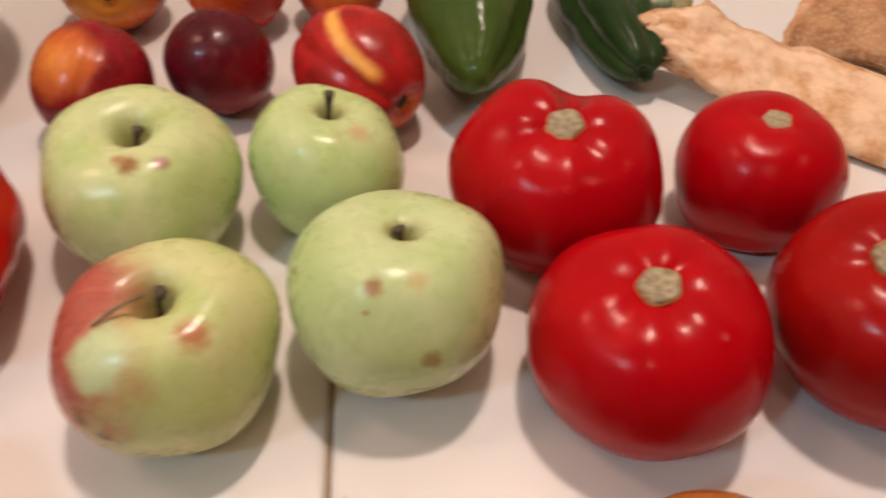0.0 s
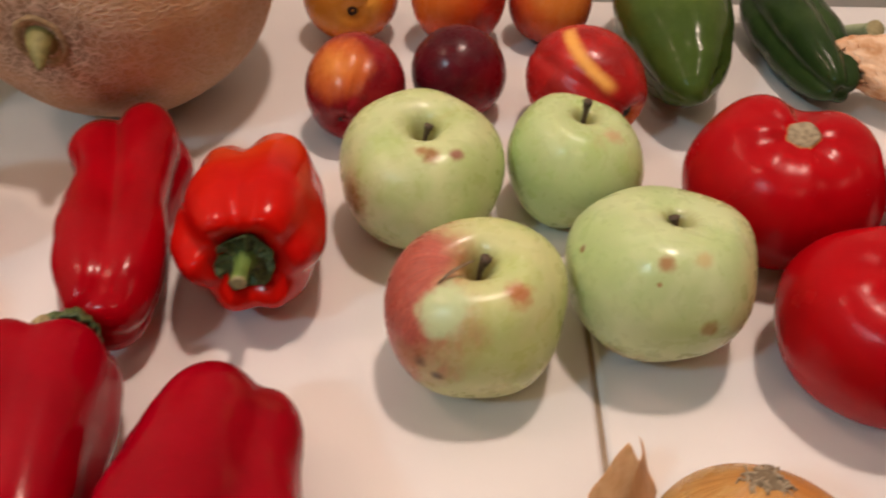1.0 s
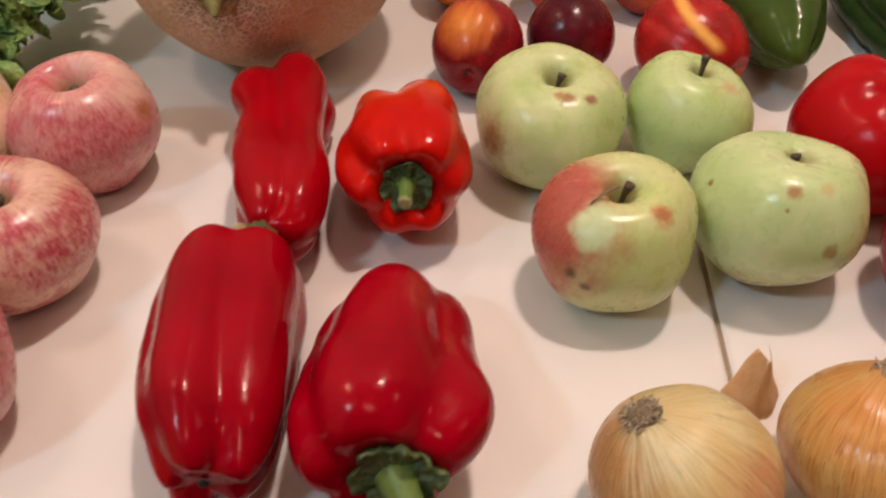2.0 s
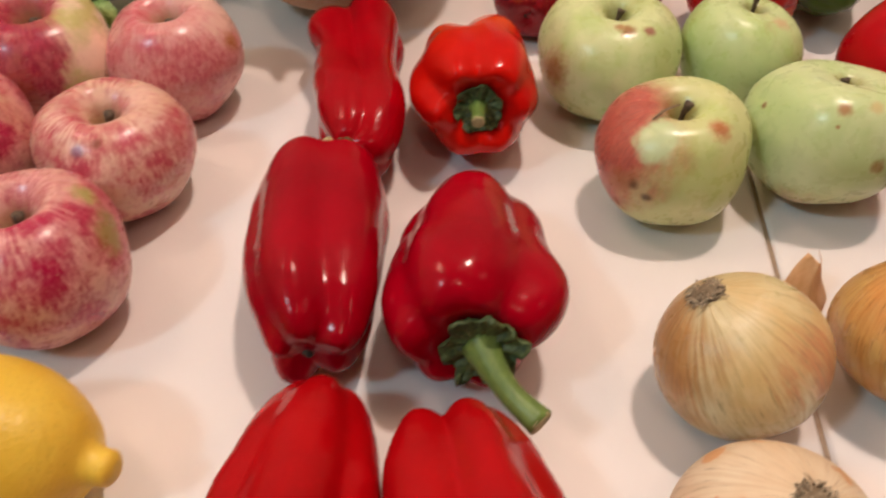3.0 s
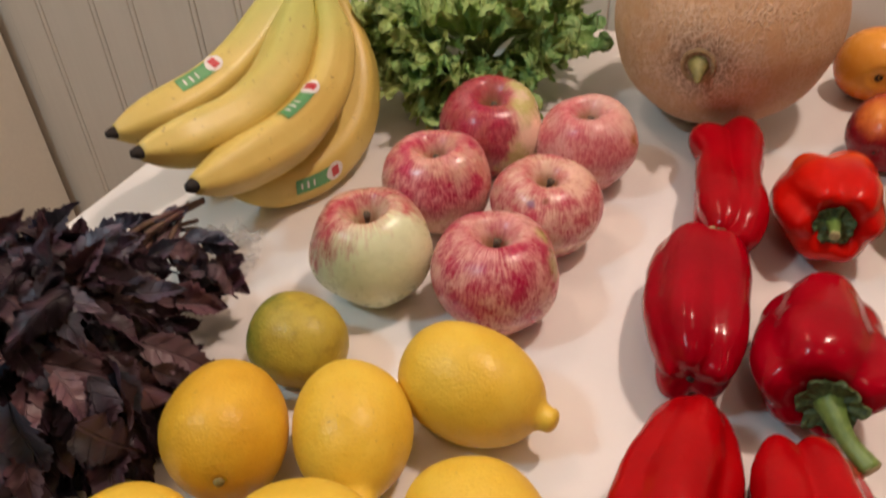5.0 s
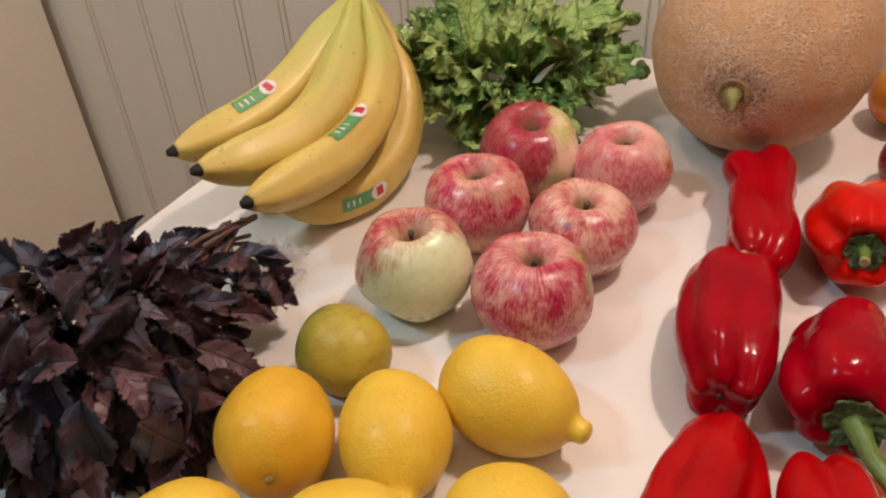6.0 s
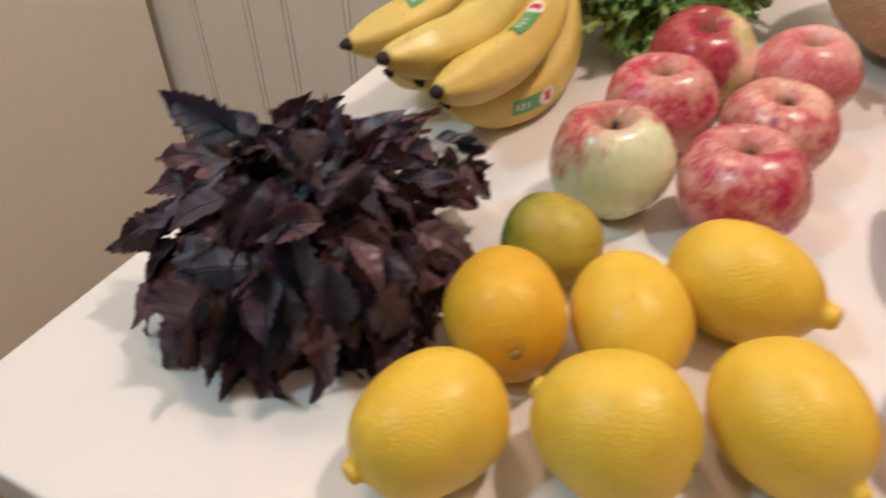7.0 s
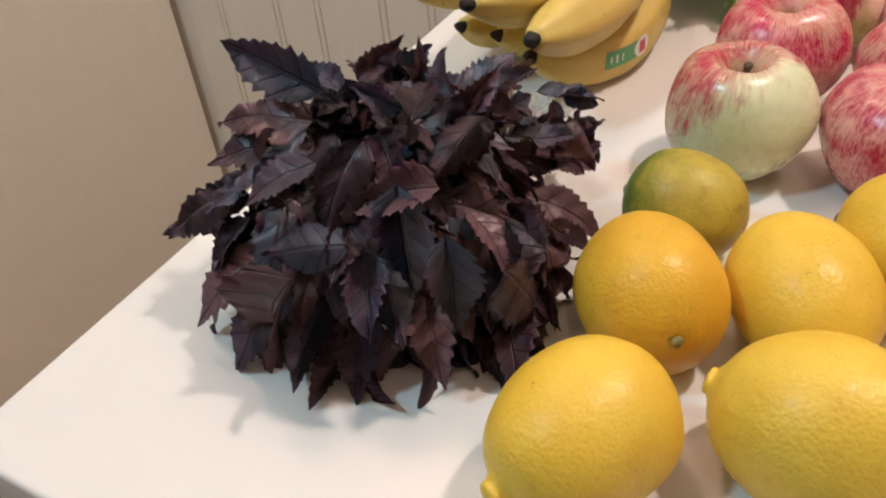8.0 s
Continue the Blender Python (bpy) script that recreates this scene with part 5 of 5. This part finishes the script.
        d = (slope + out * 0.30 + Vector((g.uniform(-0.6, 0.6), g.uniform(-0.6, 0.6), g.uniform(-0.35, 0.30)))).normalized()
        L = g.uniform(0.024, 0.036) if g.random() < 0.45 else g.uniform(0.034, 0.048)
        tip = base + d * L
        if tip.z < 0.004:
            tip.z = 0.004 + g.uniform(0, 0.006)
        leaf(base, tip, up + Vector((g.uniform(-0.55, 0.55), g.uniform(-0.55, 0.55), g.uniform(-0.2, 0.5))), L)
    # small leaves filling the top
    for k in range(64):
        base = Vector((-0.462 + g.uniform(-0.045, 0.038), -0.044 + g.uniform(-0.030, 0.030), g.uniform(0.066, 0.102)))
        base.z -= 0.5 * max(0.0, -0.480 - base.x) + 0.4 * max(0.0, base.y + 0.040)
        d = Vector((g.uniform(-0.8, 0.8), g.uniform(-0.5, 0.9), g.uniform(-0.2, 0.6))).normalized()
        L = g.uniform(0.020, 0.036)
        leaf(base, base + d * L, (g.uniform(-0.3, 0.8), g.uniform(-1.0, 0.1), g.uniform(0.2, 0.9)), L)
    # the looser back of the bunch
    for k in range(80):
        base = Vector((-0.448 + g.uniform(-0.048, 0.040), 0.000 + g.uniform(-0.04, 0.034), g.uniform(0.016, 0.064)))
        d = Vector((g.uniform(-0.5, 0.9), g.uniform(-0.2, 1.0), g.uniform(-0.7, 0.3))).normalized()
        L = g.uniform(0.020, 0.036)
        tip = base + d * L
        tip.z = max(tip.z, 0.004)
        leaf(base, tip, (g.uniform(0.0, 0.9), g.uniform(-0.7, 0.3), g.uniform(0.3, 1.0)), L)
    # cut stalks at the tied end, with a few small leaves
    for k in range(16):
        p0 = Vector((-0.462 + g.uniform(-0.03, 0.03), -0.02 + g.uniform(-0.02, 0.02), g.uniform(0.03, 0.07)))
        p1 = Vector((-0.480 + g.uniform(-0.014, 0.018), 0.062 + g.uniform(-0.012, 0.014), g.uniform(0.020, 0.056)))
        mid = (p0 + p1) / 2 + Vector((0, 0, g.uniform(0, 0.012)))
        s = part("stalk", tube([inv @ p0, inv @ mid, inv @ p1], [0.0016, 0.0017, 0.0015], 7, 9), B_STEM, t)
        if k % 3 == 0:
            leaf(p1 - Vector((0, 0.03, 0)), p1 + Vector((g.uniform(-0.02, 0.025), g.uniform(-0.02, 0.01), g.uniform(-0.004, 0.016))), (g.uniform(-0.4, 0.4), -0.3, 0.8), g.uniform(0.018, 0.028))


basil()


def wrap():
    """Crumpled clear film left round the cut stalks."""
    m, nt, b = material("clear_film", (0.9, 0.9, 0.9), 0.12)
    b.inputs["Alpha"].default_value = 0.22
    b.inputs["Specular IOR Level"].default_value = 0.8
    bm = bmesh.new()
    rows = []
    for i in range(25):
        row = []
        for j in range(25):
            u, v = i / 24 - 0.5, j / 24 - 0.5
            h = 0.010 + 0.016 * noise.noise(Vector((u * 5, v * 5, 2.0))) + 0.010 * abs(noise.noise(Vector((u * 11, v * 11, 5.0)))) + 0.030 * max(0.0, 0.25 - u * u - v * v)
            row.append(bm.verts.new((u * 0.050 + 0.004 * noise.noise(Vector((u * 6, v * 9, 8.0))), v * 0.044, max(0.0006, h))))
        rows.append(row)
    for p, q in zip(rows, rows[1:]):
        for j in range(24):
            bm.faces.new((p[j], p[j + 1], q[j + 1], q[j]))
    bmesh.ops.solidify(bm, geom=bm.faces[:], thickness=0.0002)
    low = min(v.co.z for v in bm.verts)
    for v in bm.verts:
        v.co.z -= low
    ob = part("plastic_wrap", bm, m, smooth=False)
    ob.matrix_world = pose(-0.462, 0.072, 0.0004, 0, 0, 35)
    tagged(ob, "crumpled clear plastic wrap beside the basil stalks", "plastic wrap")


wrap()

# ---- lettuce ----
K_LEAF = leaf_skin("curly_lettuce_leaf", ((0.25, 0.41, 0.10), (0.35, 0.49, 0.15), (0.16, 0.31, 0.075), (0.43, 0.55, 0.21)), 0.5, (0.26, 0.34, 0.12), 0.02, 60)


def lettuce_blade(seed):
    """A broad leaf of about unit length along y; its margin runs out into a tightly curled, toothed frill."""
    g = random.Random(seed)
    ph = [g.uniform(0, 6.3) for _ in range(8)]
    bm = bmesh.new()
    rows = []
    nf, ns, nr = 10, 300, 5
    for k in range(nf + 1):
        f = k / nf
        row = []
        for j in range(ns + 1):
            s = 2 * j / ns - 1
            ang = s * 1.45
            r = f * (1 - 0.14 * s * s) * 0.95
            edge = f ** 2.2
            lobed = 1 + 0.10 * f * math.sin(5 * s + ph[0]) + 0.09 * edge * math.sin(14 * s + ph[1])
            x = 0.66 * r * lobed * math.sin(ang)
            y = r * lobed * (0.25 + 0.75 * math.cos(ang * 0.8))
            z = 0.10 * edge * math.sin(9 * s + ph[2]) + 0.05 * edge * math.sin(21 * s + ph[3]) + 0.08 * math.sin(3 * f + ph[4]) * f + 0.24 * s * s * f - 0.26 * f * f
            row.append(bm.verts.new((x, y, z)))
        rows.append(row)
    rim, inner = [v.co.copy() for v in rows[-1]], [v.co.copy() for v in rows[-2]]
    for k in range(1, nr + 1):
        q = k / nr
        row = []
        for j in range(ns + 1):
            s = 2 * j / ns - 1
            out = (rim[j] - inner[j]).normalized()
            a, b = rim[max(j - 1, 0)], rim[min(j + 1, ns)]
            run = (b - a).normalized()
            nrm = out.cross(run)
            fold = (1.20 * math.sin(33 * s + ph[5] + 0.8 * math.sin(7 * s + ph[6])) + 0.6 * math.sin(67 * s + ph[7])) * (0.5 + 0.5 * q)
            tooth = 1 + 0.50 * math.sin(118 * s + ph[1]) * q + 0.34 * math.sin(43 * s + ph[2]) * q
            w = 0.115 * q * tooth
            row.append(bm.verts.new(rim[j] + (out * math.cos(fold) + nrm * math.sin(fold)) * w + run * 0.03 * q * math.sin(48 * s + ph[3])))
        rows.append(row)
    for u, v in zip(rows, rows[1:]):
        for j in range(ns):
            bm.faces.new((u[j], u[j + 1], v[j + 1], v[j]))
    return bm


def lettuce():
    centre = Vector((-0.447, 0.385, 0))
    t = thing("lettuce", Matrix.Translation(centre), "head of curly green leaf lettuce with frilled edges", "lettuce")
    g = random.Random(5)
    blades = []
    for k in range(46):
        az = g.uniform(-math.pi, math.pi)
        el = g.uniform(0.0, 1.45)
        root = Vector((0.034 * math.cos(az), 0.042 * math.sin(az), 0.022 + 0.018 * g.random()))
        d = Vector((math.cos(az) * math.cos(el) * 1.0, math.sin(az) * math.cos(el) * 1.15, 0.70 * math.sin(el) + 0.02)).normalized()
        L = g.uniform(0.056, 0.090) * (1 - 0.12 * math.sin(el))
        nrm = Vector((-math.cos(az) * math.sin(el), -math.sin(az) * math.sin(el), math.cos(el))) + Vector((g.uniform(-0.4, 0.4), g.uniform(-0.4, 0.4), 0.3))
        nrm = (nrm - d * nrm.dot(d)).normalized()
        m = Matrix((d.cross(nrm), d, nrm)).transposed().to_4x4()
        i = g.randrange(7)
        if len(blades) <= i:
            i = len(blades)
            ob = part("leaf", lettuce_blade(i + 2), K_LEAF, t)
            blades.append(ob.data)
        else:
            ob = new("leaf", blades[i])
            ob.parent = t
        full = Matrix.Translation(root) @ m @ Matrix.Diagonal((L, L, L, 1))
        low = min((full @ v.co).z for v in blades[i].vertices)
        if low < 0.0005:
            full = Matrix.Translation((0, 0, 0.0005 - low)) @ full
        ob.matrix_basis = full


lettuce()

# ---- flatbread ----


def bread(near, far, arch, under, skin, label, seed, thick=0.0026):
    """A torn sheet spanned between a near and a far edge: arch lifts it between them; at its first end a second layer gapes below the sheet."""
    rows, lip = [], []
    nu, nv = 76, 48
    a, c = smooth_line(near, nu + 1), smooth_line(far, nu + 1)
    for i in range(nu + 1):
        f = i / nu
        n0 = 0.0030 * noise.noise(Vector((f * 9, seed, 1))) + 0.0012 * noise.noise(Vector((f * 34, seed, 2)))
        n1 = 0.0040 * noise.noise(Vector((f * 8, seed, 5))) + 0.0016 * noise.noise(Vector((f * 30, seed, 6)))
        run = (a[min(i + 1, nu)] - a[max(i - 1, 0)]).normalized()
        over = c[i] - a[i]
        width = over.length
        over.normalize()
        up = (run.cross(over).normalized() + Vector((0, 0, 2.5))).normalized()
        r = 0.0032
        whole = math.pi * r + width - r
        row = []
        for j in range(nv + 1):
            s = j / nv
            tear = (0.0026 * noise.noise(Vector((s * 5, seed, 3))) + 0.0018 * noise.noise(Vector((s * 19, seed, 4)))) * (max(0.0, 1 - 5 * f) - max(0.0, 5 * f - 4))
            d = s * whole
            if d < math.pi * r:
                q = d / r
                across, lift = r - r * math.sin(q), -r - r * math.cos(q)
            else:
                across, lift = r + d - math.pi * r, 0.0
            w = min(1.0, across / width)
            p = a[i] + over * (across + n0 * (1 - w) + n1 * w) + run * tear + up * (lift + arch * max(0.0, math.sin(math.pi * w)) ** 0.8)
            p.z += 0.0040 * noise.noise(Vector((f * 6, w * 3, seed))) + 0.0013 * noise.noise(Vector((f * 17, w * 9, seed))) + 0.0006 * noise.noise(Vector((f * 50, w * 30, seed)))
            row.append(p)
        rows.append(row)
    if under:
        run = (rows[6][0] - rows[0][0]).normalized()
        for k in range(19):
            w = k / 18
            e = rows[0][nv // 5 + round(w * (nv - nv // 5))]
            gap = under * math.sin(math.pi * (0.08 + 0.86 * w)) ** 0.7
            lip.append([e + run * (0.018 * q - 0.0015) - Vector((0, 0, thick + 0.0006 + gap * (1 - q) ** 0.5 + 0.0012 * q + 0.0010 * noise.noise(Vector((w * 9, q * 4, seed + 3))))) for q in (0, 0.12, 0.25, 0.4, 0.6, 0.8, 1.0)])
    low = min(p.z for row in rows for p in row)
    mid = (a[nu // 2] + c[nu // 2]) / 2
    t = thing("flatbread", Matrix.Translation((mid.x, mid.y, 0)), label, "bread", "torn flatbread pieces")
    off = Vector((mid.x, mid.y, low - thick - 0.0001))
    for name, mat, words, rim in (("crumb", skin, "", False), ("crust", CRUST, "browned torn rim", True)):
        bm = bmesh.new()
        made, sides = {}, {}

        def vert(i, j, under):
            if (i, j, under) not in made:
                u = rows[min(i + 1, nu)][j] - rows[max(i - 1, 0)][j]
                v = rows[i][min(j + 1, nv)] - rows[i][max(j - 1, 0)]
                made[i, j, under] = bm.verts.new(rows[i][j] - off - u.cross(v).normalized() * (thick if under else 0.0))
            return made[i, j, under]
        for i in range(nu):
            for j in range(nv):
                f, s = (i + 0.5) / nu, (j + 0.5) / nv
                edge = min(f / 0.06, (1 - f) / 0.06, s / 0.06, (1 - s) / 0.05) + 0.9 * noise.noise(Vector((f * 14, s * 7, seed + 9)))
                if (edge < 0.95) == rim:
                    loop = [(i, j), (i + 1, j), (i + 1, j + 1), (i, j + 1)]
                    bm.faces.new([vert(*q, False) for q in loop])
                    bm.faces.new([vert(*q, True) for q in reversed(loop)])
                    for p, q in zip(loop, loop[1:] + loop[:1]):
                        sides[p, q] = True
        for p, q in sides:
            if (q, p) not in sides:
                bm.faces.new((vert(*q, False), vert(*p, False), vert(*p, True), vert(*q, True)))
        part(name, bm, mat, t, words)
    if lip:
        bm = bmesh.new()
        grid = [[bm.verts.new(p - off) for p in row] + [bm.verts.new(p - off - Vector((0, 0, 0.0015))) for p in reversed(row)] for row in lip]
        for u, v in zip(grid, grid[1:]):
            for j in range(len(u)):
                k = (j + 1) % len(u)
                bm.faces.new((u[j], u[k], v[k], v[j]))
        for loop in (grid[0], grid[-1]):
            for j in range(6):
                bm.faces.new((loop[j], loop[j + 1], loop[12 - j], loop[13 - j]))
        bmesh.ops.recalc_face_normals(bm, faces=bm.faces)
        part("lower_layer", bm, CRUST, t, "browned lower layer gaping at the fold")
    return t


CRUST = bread_skin("flatbread_rim", (0.76, 0.47, 0.28), (0.54, 0.24, 0.10), 0.40, 0.62)
BREAD = bread_skin("flatbread_crumb", (0.85, 0.60, 0.40), (0.60, 0.29, 0.12), 0.42, 0.66)
TOAST = bread_skin("flatbread_crust", (0.52, 0.27, 0.12), (0.34, 0.14, 0.05), 0.40, 0.66)
bread([(0.183, 0.458, 0.026), (0.206, 0.442, 0.020), (0.226, 0.433, 0.015), (0.245, 0.425, 0.012), (0.286, 0.400, 0.010), (0.335, 0.372, 0.010)],
      [(0.165, 0.478, 0.037), (0.198, 0.489, 0.041), (0.222, 0.484, 0.034), (0.250, 0.478, 0.027), (0.290, 0.460, 0.024), (0.380, 0.410, 0.020)], 0.002, 0.0065, BREAD, "curled strip of pale torn flatbread with browned edges", 3)
bread([(0.254, 0.497, 0.016), (0.279, 0.482, 0.028), (0.310, 0.462, 0.030), (0.360, 0.440, 0.026), (0.400, 0.430, 0.020)],
      [(0.292, 0.548, 0.018), (0.310, 0.546, 0.024), (0.330, 0.540, 0.024), (0.370, 0.525, 0.016), (0.420, 0.510, 0.012)], 0.020, 0.0, TOAST, "toasted brown torn flatbread piece", 8)


def stalk():
    """A stub of pale stalk leaning on the flatbread."""
    t = thing("vegetable_stalk", Matrix.Translation((0.196, 0.508, 0)), "pale green cut stalk leaning behind the flatbread", "stalk")
    flesh = part("stalk_body", tube([(-0.010, 0.030, 0.0062), (-0.006, 0.016, 0.018), (-0.003, -0.004, 0.030), (-0.002, -0.011, 0.0365)], [0.0050, 0.0058, 0.0062, 0.0060], 16, 18, shape=lambda a, s: 1 + 0.06 * math.cos(5 * a + s)), STALK_PALE, t)
    part("stalk_cut", tube([(-0.0020, -0.0110, 0.0365), (-0.0018, -0.0116, 0.0371), (-0.0017, -0.0120, 0.0375)], [0.0059, 0.0050, 0.0030], 16, 5), CUT_PALE, flesh, "pale dry cut face")


STALK_PALE = plain_skin("pale_stalk_skin", (0.42, 0.48, 0.28), (0.30, 0.38, 0.20), 0.45)
stalk()
